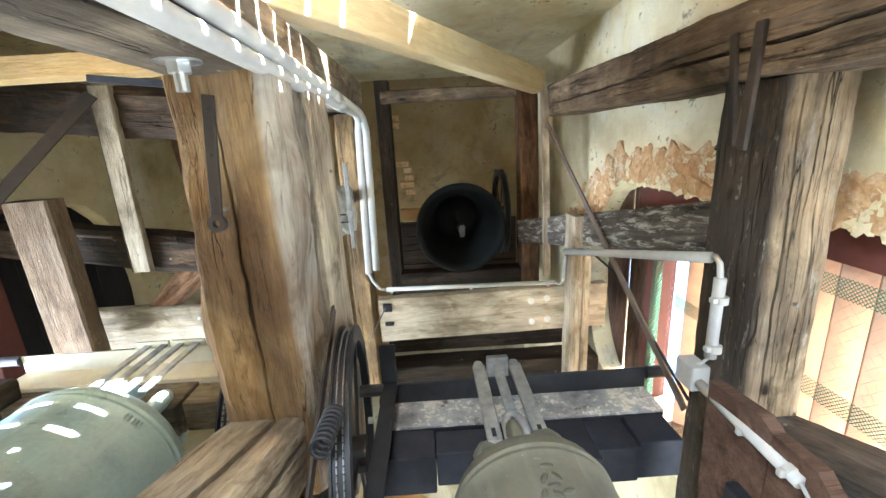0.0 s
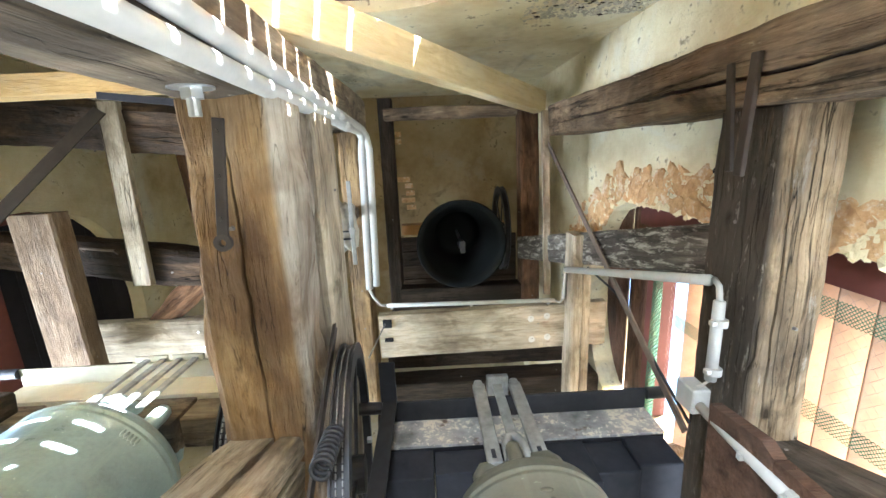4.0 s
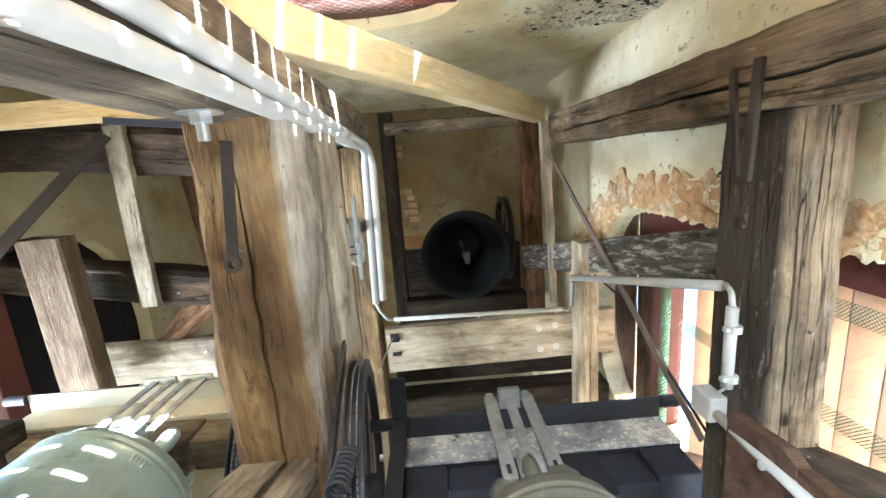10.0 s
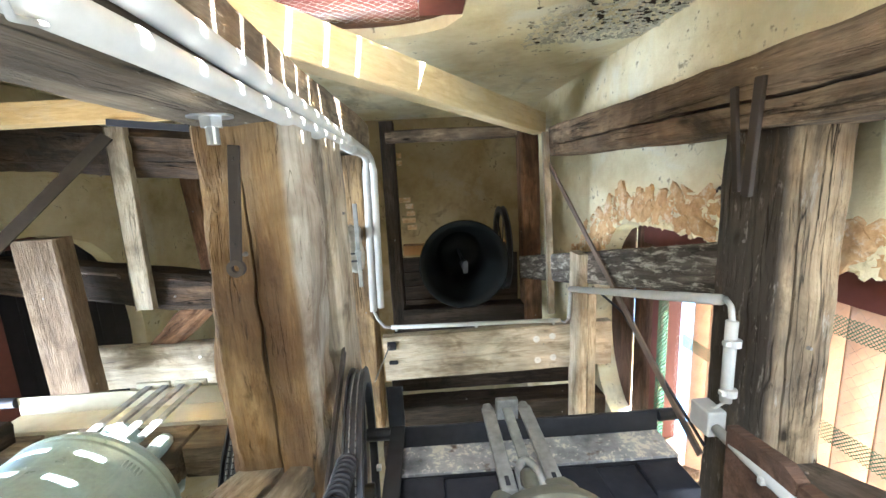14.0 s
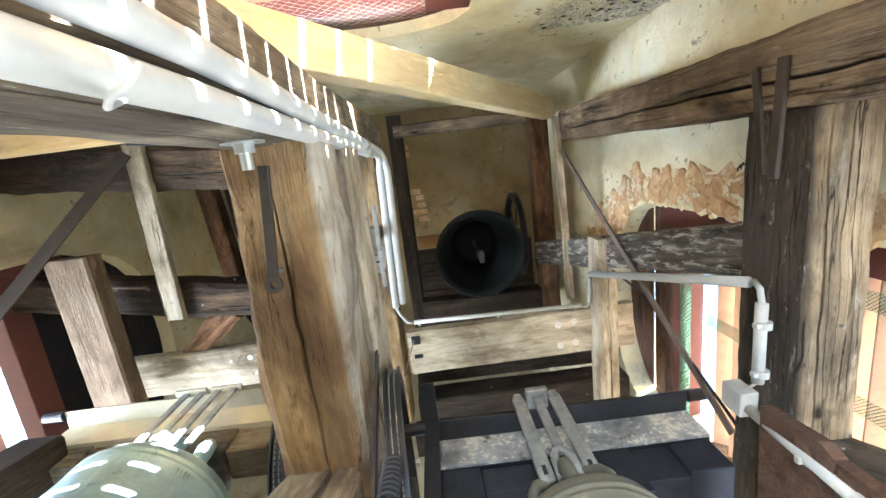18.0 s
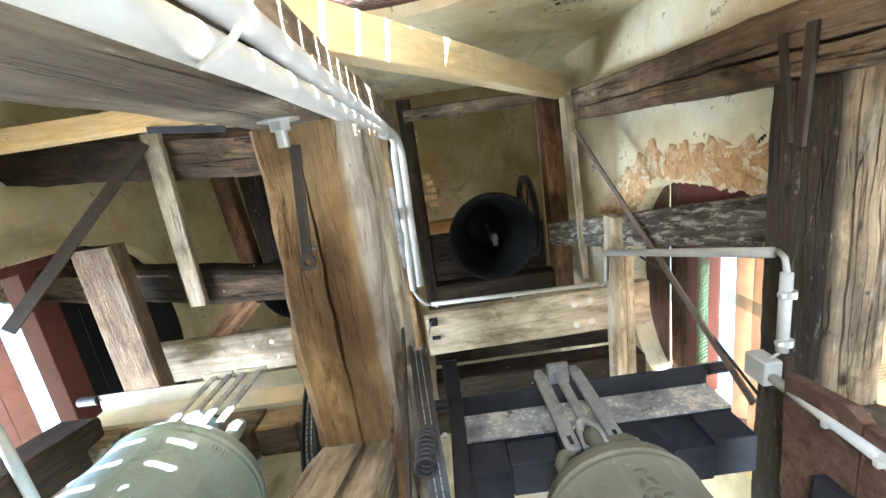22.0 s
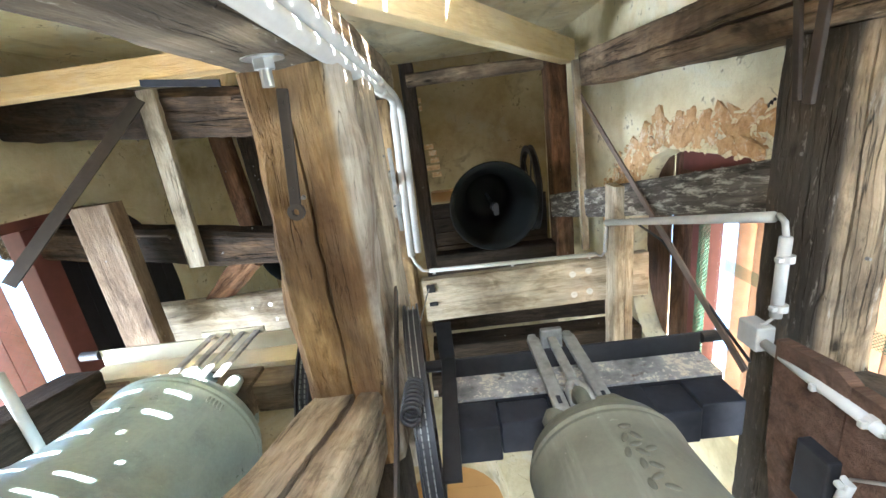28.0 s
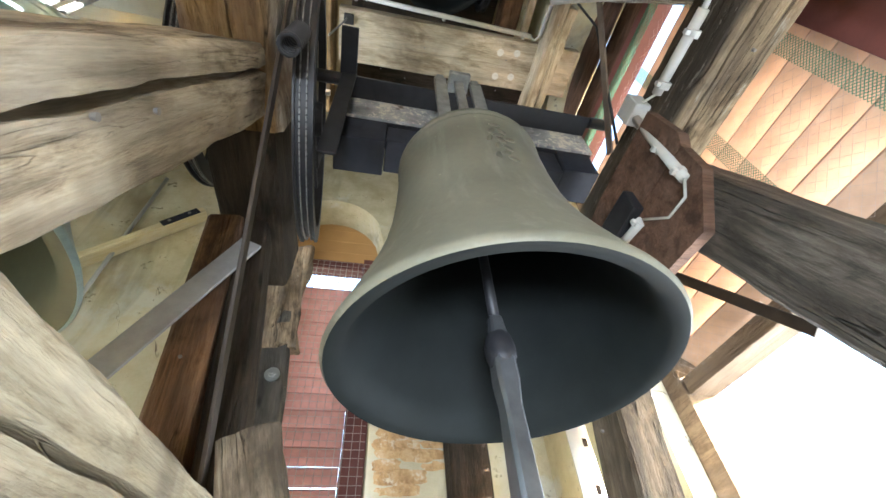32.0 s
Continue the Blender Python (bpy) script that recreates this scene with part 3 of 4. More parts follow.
# Right post widened to keep sun stripes off the strut.
south_window = louvres("south", "window_4", "arched opening with wire mesh and red boards", 1.9, 3.32, 0.05, depth_at=0.055, jamb=0.19, board=0.19, mesh=(1.8, 3.4, 0.022, True, GALV))

# Unseen uprights added to cut the sun stripes into short patches.
for x in (-0.78, -0.58, -0.38):
    part("window_frame", box_bm((x - 0.045, 0.105, 1.85), (x + 0.045, 0.125, 3.30), 0.003), RED, south_window, "unseen red upright added to split the sun stripes")

# ---- bell frame ----
FRAME = "bell frame timbers"


def beam(name, p0, p1, w, h, m, label, category="beam", **more):
    return timber(name, p0, p1, w, h, m, label, category, group=FRAME, **more)


Y_UP = dict(up=(0, 1, 0))
beam("frame_post", (-0.48, -0.265, 0), (-0.48, -0.265, 4.15), 0.20, 0.19, OAK_TAN, "weathered grey oak post carrying two white conduits", "post", seed=1, wob=0.01, splits=[("b", 0.02, 1.2, 3.0, 0.005, 0.04)], **Y_UP)
beam("frame_post", (0.96, -0.21, 0), (0.96, -0.21, 4.42), 0.24, 0.20, OAK_POST, "weathered split grey oak post beside the wall", "post", seed=2, wob=0.012, splits=[("l", 0.01, 1.6, 4.3, 0.007, 0.06), ("b", 0.0, 1.8, 4.0, 0.006, 0.05), ("r", 0.02, 1.6, 4.3, 0.007, 0.06)], **Y_UP)
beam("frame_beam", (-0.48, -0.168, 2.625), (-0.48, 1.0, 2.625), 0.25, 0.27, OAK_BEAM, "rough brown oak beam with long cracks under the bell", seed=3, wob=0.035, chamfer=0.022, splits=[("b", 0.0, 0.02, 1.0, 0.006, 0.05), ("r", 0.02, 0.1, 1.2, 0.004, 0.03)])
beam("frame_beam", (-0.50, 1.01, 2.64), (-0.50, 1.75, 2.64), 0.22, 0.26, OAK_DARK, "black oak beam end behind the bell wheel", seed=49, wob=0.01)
beam("wedge_block", (-0.20, 1.335, 1.46), (-0.285, 1.335, 1.70), 0.12, 0.06, OAK_GREY, "pale wooden wedge at the end of the sill beam", "wedge", seed=50, wob=0.03, chamfer=0.025, **Y_UP)
beam("frame_beam", (-0.425, -0.168, 2.90), (-0.425, 1.3, 2.90), 0.17, 0.26, OAK_STRUT, "pale grey oak beam lying on a brown one", seed=23, wob=0.01)
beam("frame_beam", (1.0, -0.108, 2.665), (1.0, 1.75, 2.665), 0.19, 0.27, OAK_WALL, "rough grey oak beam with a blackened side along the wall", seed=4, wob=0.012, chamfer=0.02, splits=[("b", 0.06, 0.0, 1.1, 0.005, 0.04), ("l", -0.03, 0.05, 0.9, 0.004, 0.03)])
beam("frame_strut", (-0.50, 0.52, 1.47), (-0.50, 0.84, 2.485), 0.21, 0.20, OAK_STRUT, "split grey-brown oak strut under the brown beam", "strut", seed=5, wob=0.014, splits=[("b", 0.03, 0.0, 1.5, 0.012, 0.10), ("r", -0.02, 0.0, 0.95, 0.014, 0.08), ("l", -0.04, 0.1, 1.5, 0.012, 0.08)], **Y_UP)
beam("frame_strut", (0.975, 0.64, 1.50), (0.975, 0.98, 2.53), 0.22, 0.20, OAK_SMOKY, "smoky grey oak strut under the wall-side beam", "strut", seed=6, wob=0.01, **Y_UP)
beam("frame_beam", (-0.42, 0.45, 1.435), (-0.42, 1.325, 1.525), 0.22, 0.11, PALE_DIM, "pale cracked oak sill beam of the bell frame", seed=21, wob=0.014, splits=[("r", -0.02, 0.1, 1.4, 0.008, 0.05), ("b", 0.03, 0.0, 1.3, 0.006, 0.04)])
beam("frame_post", (-0.25, 1.43, 0), (-0.575, 1.43, 2.485), 0.115, 0.16, OAK_RED, "reddish brown oak post with a knot hole", "post", seed=7, **Y_UP)
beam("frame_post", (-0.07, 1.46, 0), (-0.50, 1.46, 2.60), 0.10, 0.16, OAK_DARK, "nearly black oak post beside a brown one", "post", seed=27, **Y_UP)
beam("frame_post", (-0.25, 2.38, 0), (-0.535, 2.38, 2.95), 0.15, 0.14, OAK_SMOKY, "smoky oak post with a washer bolted to it", "post", seed=8, wob=0.012, **Y_UP)
beam("gnarled_timber", (-0.485, 2.345, 2.56), (-0.57, 2.345, 3.35), 0.27, 0.09, OAK_POST, "gnarled pale timber nailed to the smoky post", "timber", seed=48, wob=0.075, chamfer=0.04, **Y_UP)
beam("frame_post", (0.60, 1.50, 0), (0.93, 1.50, 2.525), 0.15, 0.18, OAK_GREY, "cracked pale oak post beside the louvred opening", "post", seed=9, wob=0.01, **Y_UP)
beam("frame_post", (0.55, 2.45, 0), (0.55, 2.45, 3.2), 0.20, 0.16, OAK_DARK, "dark oak post in front of the plaster", "post", seed=29, **Y_UP)
# upper frame
plank = beam("cross_plank", (-0.36, 1.095, 3.925), (1.08, 1.075, 3.925), 0.29, 0.07, PALE, "pale thick plank bolted across the upper frame", "plank", seed=10, wob=0.004, chamfer=0.006)
beam("upper_beam", (-0.46, -0.16, 4.02), (-0.46, 1.6, 4.02), 0.12, 0.20, OAK, "brown oak beam of the upper bell frame", seed=31)
beam("upper_beam", (0.845, 0.47, 3.84), (0.845, 1.6, 3.84), 0.065, 0.16, PALE, "pale grey oak beam end of the upper bell frame", seed=32)
beam("batten", (0.905, 0.70, 3.83), (0.905, 1.6, 3.83), 0.05, 0.12, PALE, "pale new batten beside a grey beam", "batten", seed=33, wob=0.002, chamfer=0.004)
beam("diagonal_brace", (0.80, 0.797, 4.91), (1.053, 0.328, 2.766), 0.14, 0.19, OAK_WASH, "dark oak brace with white wash scrapes", "brace", seed=11, **Y_UP)
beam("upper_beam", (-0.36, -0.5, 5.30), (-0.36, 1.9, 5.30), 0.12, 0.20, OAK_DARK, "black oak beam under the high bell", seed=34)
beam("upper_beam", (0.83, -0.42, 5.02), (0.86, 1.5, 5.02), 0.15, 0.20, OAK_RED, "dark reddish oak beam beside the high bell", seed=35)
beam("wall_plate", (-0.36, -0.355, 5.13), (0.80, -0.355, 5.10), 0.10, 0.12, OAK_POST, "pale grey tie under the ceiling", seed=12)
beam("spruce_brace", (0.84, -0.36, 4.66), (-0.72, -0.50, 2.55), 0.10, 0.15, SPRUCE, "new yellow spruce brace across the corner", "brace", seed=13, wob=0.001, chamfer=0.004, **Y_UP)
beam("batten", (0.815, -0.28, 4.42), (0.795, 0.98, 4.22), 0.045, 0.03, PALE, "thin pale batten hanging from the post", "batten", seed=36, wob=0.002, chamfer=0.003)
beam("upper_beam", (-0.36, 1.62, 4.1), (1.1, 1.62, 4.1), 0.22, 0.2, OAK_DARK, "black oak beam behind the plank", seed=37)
# Added beam: puts black where the lit wall would show past the plank.
beam("upper_beam", (-0.36, 1.385, 4.27), (1.1, 1.385, 4.27), 0.24, 0.12, OAK_DARK, "black beam added to hide the pale wall over the plank", seed=51)
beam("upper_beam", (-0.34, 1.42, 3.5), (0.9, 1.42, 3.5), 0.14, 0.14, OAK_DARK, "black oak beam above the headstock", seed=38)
# the side bay
beam("spruce_rail", (-0.60, -0.38, 3.43), (-2.6, -0.36, 3.43), 0.09, 0.13, SPRUCE_OLD, "yellow spruce rail on the wall side", "rail", seed=14, wob=0.001, chamfer=0.004)
beam("upper_beam", (-0.58, -0.12, 3.99), (-2.6, -0.33, 3.95), 0.27, 0.24, OAK_LOG, "dark cracked oak log along the wall", seed=15, wob=0.03, chamfer=0.06)
beam("spruce_block", (-1.40, -0.46, 4.12), (-1.47, -0.30, 4.16), 0.15, 0.12, SPRUCE, "short spruce block under a dark beam", "block", seed=40, wob=0.001, chamfer=0.004)
beam("upper_beam", (-0.62, 0.70, 3.98), (-2.93, 0.40, 3.98), 0.21, 0.18, OAK_LOG, "dark brown oak beam with an iron staple", seed=16, wob=0.022, chamfer=0.03)
beam("hanging_board", (-1.69, -0.36, 3.85), (-1.70, 0.66, 3.84), 0.105, 0.035, PALE_DIM, "loose brown board hanging over the bay", "board", seed=17, wob=0.004, chamfer=0.006)
beam("upper_beam", (-2.05, 0.20, 3.68), (-2.03, 1.12, 3.68), 0.23, 0.12, PLANED, "brown planed oak timber over the side bell", seed=18, wob=0.004)
beam("cross_plank", (-2.14, 1.05, 3.94), (-0.60, 1.04, 3.94), 0.27, 0.08, PALE_DIM, "pale worn plank bolted over the side bell", "plank", seed=19, wob=0.006)
beam("upper_beam", (-1.90, -0.35, 4.85), (-1.80, 0.95, 4.85), 0.13, 0.14, OAK_RED, "short reddish oak beam in the dark corner", seed=41)
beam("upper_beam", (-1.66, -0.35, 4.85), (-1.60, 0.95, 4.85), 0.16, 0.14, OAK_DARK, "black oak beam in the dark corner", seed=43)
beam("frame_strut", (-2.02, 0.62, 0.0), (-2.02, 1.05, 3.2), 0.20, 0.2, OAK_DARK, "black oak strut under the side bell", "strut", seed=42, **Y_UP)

# Black boards added over the ceiling to give the darkness behind the bell.
dark_boards = empty("dark_boarding", (0.24, 1.2, 5.78), "black boarding added to darken behind the high bell", "boarding")
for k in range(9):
    part("board", box_bm((-0.62, -0.36 + 0.155 * k, -0.015 - 0.004 * (k % 2)), (0.66, -0.36 + 0.155 * k + 0.15, 0.015), 0.004), OAK_DARK, dark_boards)
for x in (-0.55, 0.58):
    part("hanger", box_bm((x - 0.04, 0.2, 0.016), (x + 0.04, 0.28, 0.92), 0.004), OAK_DARK, dark_boards)
# Extra black beam, added for the same darkness.
beam("upper_beam", (-0.30, 1.30, 5.05), (0.78, 1.30, 5.05), 0.30, 0.16, OAK_DARK, "black beam added to darken behind the high bell", seed=44)
beam("broken_timber", (-1.78, 0.97, 3.99), (-1.44, 0.69, 4.02), 0.13, 0.12, OAK_RED, "broken reddish timber end over the plank", "timber", seed=45, wob=0.05, chamfer=0.03)
batten = beam("spruce_batten", (-2.12, 2.70, 3.24), (-1.40, 2.70, 4.02), 0.10, 0.06, SPRUCE, "new yellow spruce batten on the far wall", "batten", seed=46, wob=0.001, chamfer=0.004)

plate = part("steel_plate", box_bm((0.74, -0.060, -0.030), (1.02, -0.052, 0.032), 0.002), BLACK, batten, "black steel plate")
for x in (0.80, 0.95):
    bm = bmesh.new()
    bmesh.ops.create_cone(bm, cap_ends=True, segments=6, radius1=0.012, radius2=0.010, depth=0.012)
    bm.transform(Matrix.Translation((x, -0.064, 0.0)) @ Matrix.Rotation(radians(90), 4, "X"))
    part("bolt_head", bm, IRON, plate)
nail_rnd = random.Random(12)
nail_mesh = None
for ob in [o for o in scene.objects if o.name.split(".")[0] in ("frame_beam", "cross_plank", "frame_strut", "diagonal_brace", "spruce_rail", "upper_beam", "frame_post", "hanging_board")]:
    ys = [v.co.y for v in ob.data.vertices]
    zs = [v.co.z for v in ob.data.vertices]
    length = max(v.co.x for v in ob.data.vertices)
    for k in range(4 if length > 1.2 else 2):
        if nail_mesh is None:
            bm = bmesh.new()
            bmesh.ops.create_cone(bm, cap_ends=True, segments=8, radius1=0.006, radius2=0.0045, depth=0.012)
            bm.transform(Matrix.Rotation(radians(90), 4, "X"))
            nail = part("nail", bm, IRON, ob)
            nail_mesh = nail.data
        else:
            nail = new("nail", nail_mesh)
            nail.parent = ob
        x = nail_rnd.uniform(0.15, 0.95) * length
        if nail_rnd.random() < 0.5:
            nail.matrix_local = Matrix.Translation((x, nail_rnd.uniform(0.4, 0.6) * (max(ys) - min(ys)) + min(ys), min(zs) + 0.006)) @ Matrix.Rotation(radians(90), 4, "X")
        else:
            nail.matrix_local = Matrix.Translation((x, max(ys) - 0.006 if nail_rnd.random() < 0.5 else min(ys) + 0.006, nail_rnd.uniform(0.35, 0.65) * (max(zs) - min(zs)) + min(zs)))

# ---- iron work ----
def flat_bar(name, p0, p1, w, t, label, material=None, up=(0, 0, 1)):
    m, length = frame_between(p0, p1, up)
    ob = part(name, box_bm((0, -w / 2, -t / 2), (length, w / 2, t / 2), min(w, t) * 0.2), material or STEEL_RUST)
    ob.matrix_world = m
    return tagged(ob, label, "iron bar", "iron straps")


flat_bar("iron_tie", (0.83, -0.08, 4.42), (0.90, 1.02, 2.78), 0.036, 0.01, "thin rusty flat iron tie running down to the headstock", up=(1, 0, 0))
flat_bar("iron_tie", (-1.70, -0.31, 3.79), (-2.25, 0.485, 3.28), 0.065, 0.01, "dark flat iron strap over the window", STEEL_BROWN)
flat_bar("iron_tie", (-0.71, 1.325, 1.72), (-0.44, 1.325, 2.33), 0.075, 0.010, "grey flat iron strap across the raking posts", GALV_DULL, up=(0, 1, 0))
flat_bar("iron_tie", (-0.345, 0.40, 2.98), (-0.345, 1.45, 1.43), 0.035, 0.010, "long narrow iron bar sloping down beside the chain wheel", STEEL_BROWN, up=(1, 0, 0))
under_strap = flat_bar("iron_strap", (-0.475, -0.12, 2.474), (-0.505, 0.155, 2.470), 0.026, 0.012, "dark forged iron strap nailed under the brown beam", STEEL_BROWN)
flat_bar("iron_strap", (0.838, -0.23, 2.67), (0.838, 0.06, 2.63), 0.022, 0.012, "forged iron fork strap on the post", STEEL_BROWN, up=(1, 0, 0))
flat_bar("iron_strap", (0.836, -0.24, 2.575), (0.836, 0.07, 2.59), 0.03, 0.014, "forged iron fork strap on the post", STEEL_BROWN, up=(1, 0, 0))


flat_bar("iron_tie", (1.2, 1.42, 2.55), (1.2, 1.02, 1.90), 0.04, 0.012, "dark flat iron bar across the open hatch", STEEL_BROWN, up=(1, 0, 0))
flat_bar("iron_plate", (-1.38, -0.315, 3.358), (-1.04, -0.275, 3.358), 0.03, 0.008, "black steel plate under the spruce rail", BLACK)


def ngon_bm(r, x0, x1, sides, bm=None):
    """A prism along +x."""
    bm = bm or bmesh.new()
    a = [bm.verts.new((x0, r * math.cos(2 * math.pi * k / sides), r * math.sin(2 * math.pi * k / sides))) for k in range(sides)]
    b = [bm.verts.new((x1, v.co.y, v.co.z)) for v in a]
    for k in range(sides):
        bm.faces.new((a[k], a[(k + 1) % sides], b[(k + 1) % sides], b[k]))
    bm.faces.new(a[::-1])
    bm.faces.new(b)
    bmesh.ops.recalc_face_normals(bm, faces=bm.faces)
    return bm


def bolt(at, way, size, label, length=2.0, group="bolts", metal=None):
    """A washer, a hexagon nut and the end of the bolt; way: where it sticks out to."""
    m, _ = frame_between(at, Vector(at) + Vector(way), (0.1, 0.2, 0.97) if abs(way[2]) < 0.9 else (1, 0, 0))
    e = empty("bolt", m, label, "bolt", group)
    part("washer", ngon_bm(size * 1.9, -0.002, size * 0.25, 20), metal or GALV, e)
    part("nut", ngon_bm(size, size * 0.25, size * 1.1, 6), metal or GALV, e)
    part("thread", ngon_bm(size * 0.55, size * 1.1, size * length, 12), metal or GALV, e)
    return e


bolt((-0.455, -0.168, 2.345), (0, 1, 0), 0.022, "large galvanised bolt with washer and nut through the post", 2.6)
bolt((-0.466, 2.304, 2.40), (0, -1, 0), 0.02, "galvanised bolt and washer on the gnarled post", 1.6)
for x, y in ((0.598, 1.02), (0.70, 1.008), (0.605, 1.162), (0.705, 1.15)):
    bolt((x, y, 3.889), (0, 0, -1), 0.011, "small galvanised bolt under the pale plank", 1.3, "plank bolts", ZINC)
for x, y in ((-1.48, 1.0), (-1.36, 0.99), (-1.46, 1.1), (-1.34, 1.1)):
    bolt((x, y, 3.903), (0, 0, -1), 0.008, "small galvanised bolt under the worn plank", 1.3, "plank bolts", ZINC)


def conduit(name, points, r, label, clips=(), material=None):
    ob = part(name, tube_bm(points, r, 12), material or WHITE, smooth=True)
    tagged(ob, label, "conduit", "conduits")
    for c in clips:
        ds = [(Vector(q) - Vector(c)).length for q in points]
        j = min(range(len(points) - 1), key=lambda i: ds[i] + ds[i + 1])
        way = (Vector(points[j + 1]) - Vector(points[j])).normalized()
        bm = tube_bm([Vector(c) - way * 0.011, Vector(c) + way * 0.011], r * 1.14, 14)
        m, _ = frame_between((0, 0, 0), way, (0, 0, 1) if abs(way.z) < 0.9 else (0, 1, 0))
        m.translation = Vector(c)
        tab = box_bm((-0.008, r * 0.9, -0.010), (0.008, r * 1.9, 0.010), 0.003)
        tab.transform(m)
        me = bpy.data.meshes.new("tab")
        tab.to_mesh(me)
        tab.free()
        bm.from_mesh(me)
        clip = part("clip", bm, WHITE, ob)
    return ob


conduit("conduit", [(-0.355, -0.20, 0.3), (-0.355, -0.19, 2.0), (-0.358, -0.175, 2.6), (-0.36, -0.15, 3.75), (-0.365, -0.12, 3.86), (-0.378, -0.06, 3.885), (-0.40, 0.77, 3.885)], 0.021, "thick white plastic conduit up the post and along the beam")
conduit("conduit", [(-0.352, -0.255, 0.3), (-0.352, -0.245, 2.0), (-0.352, -0.215, 2.6), (-0.35, -0.16, 3.75), (-0.345, -0.13, 3.86), (-0.335, -0.06, 3.885), (-0.355, 0.75, 3.885)], 0.021, "thick white plastic conduit up the post and along the beam")
conduit("conduit", [(-0.30, 0.875, 3.865), (0.74, 0.895, 3.865)], 0.013, "thin white conduit clipped to the plank", [(-0.27, 0.876, 3.868), (0.22, 0.886, 3.868), (0.70, 0.894, 3.868)])
conduit("conduit", [(0.79, 0.88, 3.855), (0.80, 0.72, 3.855)], 0.011, "short white conduit on the beam end")
conduit("conduit", [(0.80, 0.695, 3.85), (0.862, 0.40, 2.69)], 0.018, "white conduit sloping down the brace")
conduit("conduit", [(0.842, 0.44, 2.61), (0.842, 0.70, 2.61)], 0.017, "white conduit along the wall-side beam", [(0.846, 0.505, 2.60), (0.846, 0.665, 2.60)])
conduit("conduit", [(0.83, 0.80, 2.66), (0.795, 0.79, 2.22)], 0.016, "white conduit down the hammer board", [(0.815, 0.80, 2.40), (0.80, 0.79, 2.25)])
conduit("conduit", [(0.80, 0.99, 2.27), (0.80, 1.11, 2.29)], 0.015, "short white conduit on the hammer board", [(0.80, 1.0, 2.275)])
conduit("cable", [(0.862, 0.39, 2.67), (0.85, 0.40, 2.63), (0.842, 0.44, 2.61)], 0.009, "white cable between two conduits")
conduit("cable", [(-0.40, 0.77, 3.885), (-0.38, 0.82, 3.88), (-0.34, 0.87, 3.87), (-0.30, 0.875, 3.865)], 0.009, "white cables between two conduits")
conduit("cable", [(0.74, 0.895, 3.865), (0.77, 0.91, 3.86), (0.79, 0.88, 3.855)], 0.007, "white cable between two conduits")
conduit("cable", [(0.842, 0.70, 2.61), (0.835, 0.74, 2.64), (0.83, 0.78, 2.70), (0.86, 0.84, 2.70), (0.87, 0.84, 2.62), (0.84, 0.81, 2.60)], 0.0045, "cream cable looped round the junction box")
conduit("cable", [(0.795, 0.79, 2.22), (0.79, 0.82, 2.17), (0.795, 0.90, 2.18), (0.80, 0.98, 2.27)], 0.0045, "cream cable on the hammer board")
conduit("cable", [(0.80, 1.11, 2.29), (0.79, 1.16, 2.30), (0.78, 1.22, 2.28)], 0.0045, "cream cable on the hammer board")
conduit("conduit", [(-1.90, 0.70, 2.81), (-1.895, 1.10, 2.82)], 0.02, "white pipe beside the side bell")
conduit("conduit", [(-1.82, 2.72, 2.4), (-1.86, 2.72, 4.45)], 0.014, "white conduit on the far wall")
conduit("cable", [(-0.345, -0.168, 1.87), (-0.318, -0.152, 1.81), (-0.29, -0.15, 1.775), (-0.272, -0.156, 1.768), (-0.265, -0.168, 1.775)], 0.0028, "loose white cable end beside the conduits")
conduit("bell_rope", [(0.895, 0.66, 3.75), (0.90, 0.69, 3.4), (0.89, 0.96, 2.75)], 0.006, "thin dark wire down to the hammer board", material=STEEL)
for ob, at in ((bpy.data.objects["conduit"], (-0.3595, -0.158, 3.35)), (bpy.data.objects["conduit.001"], (-0.3505, -0.183, 3.20))):
    part("sleeve", tube_bm([(at[0], at[1] - 0.002, at[2] - 0.06), (at[0], at[1] + 0.002, at[2] + 0.06)], 0.0245, 16), WHITE, ob, "white sleeve joint", True)
jb = part("junction_box", box_bm((0.80, 0.745, 2.62), (0.86, 0.83, 2.71), 0.006), WHITE)
tagged(jb, "white plastic junction box on the beam", "junction box")

# hammer board of two planks and the hammer on it
hb = empty("hammer_board", (0.84, 1.1, 2.3), "two reddish brown planks carrying the bell hammer", "board")
for poly in (((-0.36, 0.25), (-0.38, 0.06), (-0.36, 0.02), (0.68, 0.02), (0.64, 0.11), (0.0, 0.24)), ((-0.36, 0.015), (-0.36, -0.10), (-0.25, -0.24), (0.42, -0.19), (0.68, 0.015))):
    bm = bmesh.new()
    f = bm.faces.new([bm.verts.new((0, y, z)) for y, z in poly])
    r = bmesh.ops.extrude_face_region(bm, geom=[f])
    bmesh.ops.translate(bm, vec=(-0.035, 0, 0), verts=[v for v in r["geom"] if isinstance(v, bmesh.types.BMVert)])
    bmesh.ops.recalc_face_normals(bm, faces=bm.faces)
    part("plank", bm, REDBROWN, hb)
ham = empty("bell_hammer", (0.79, 1.2, 2.3), "electric bell hammer with a round steel head", "hammer")
part("magnet_box", box_bm((-0.02, -0.24, 0.0), (0.04, -0.05, 0.10), 0.006), STEEL, ham, "black box")
part("bracket", box_bm((-0.03, -0.05, -0.05), (0.03, 0.06, 0.04), 0.006), GALV, ham)
part("arm", tube_bm([(0, 0, 0), (-0.02, 0.10, -0.06)], 0.008), GALV, ham)
bm = ngon_bm(0.04, -0.02, 0.03, 20)
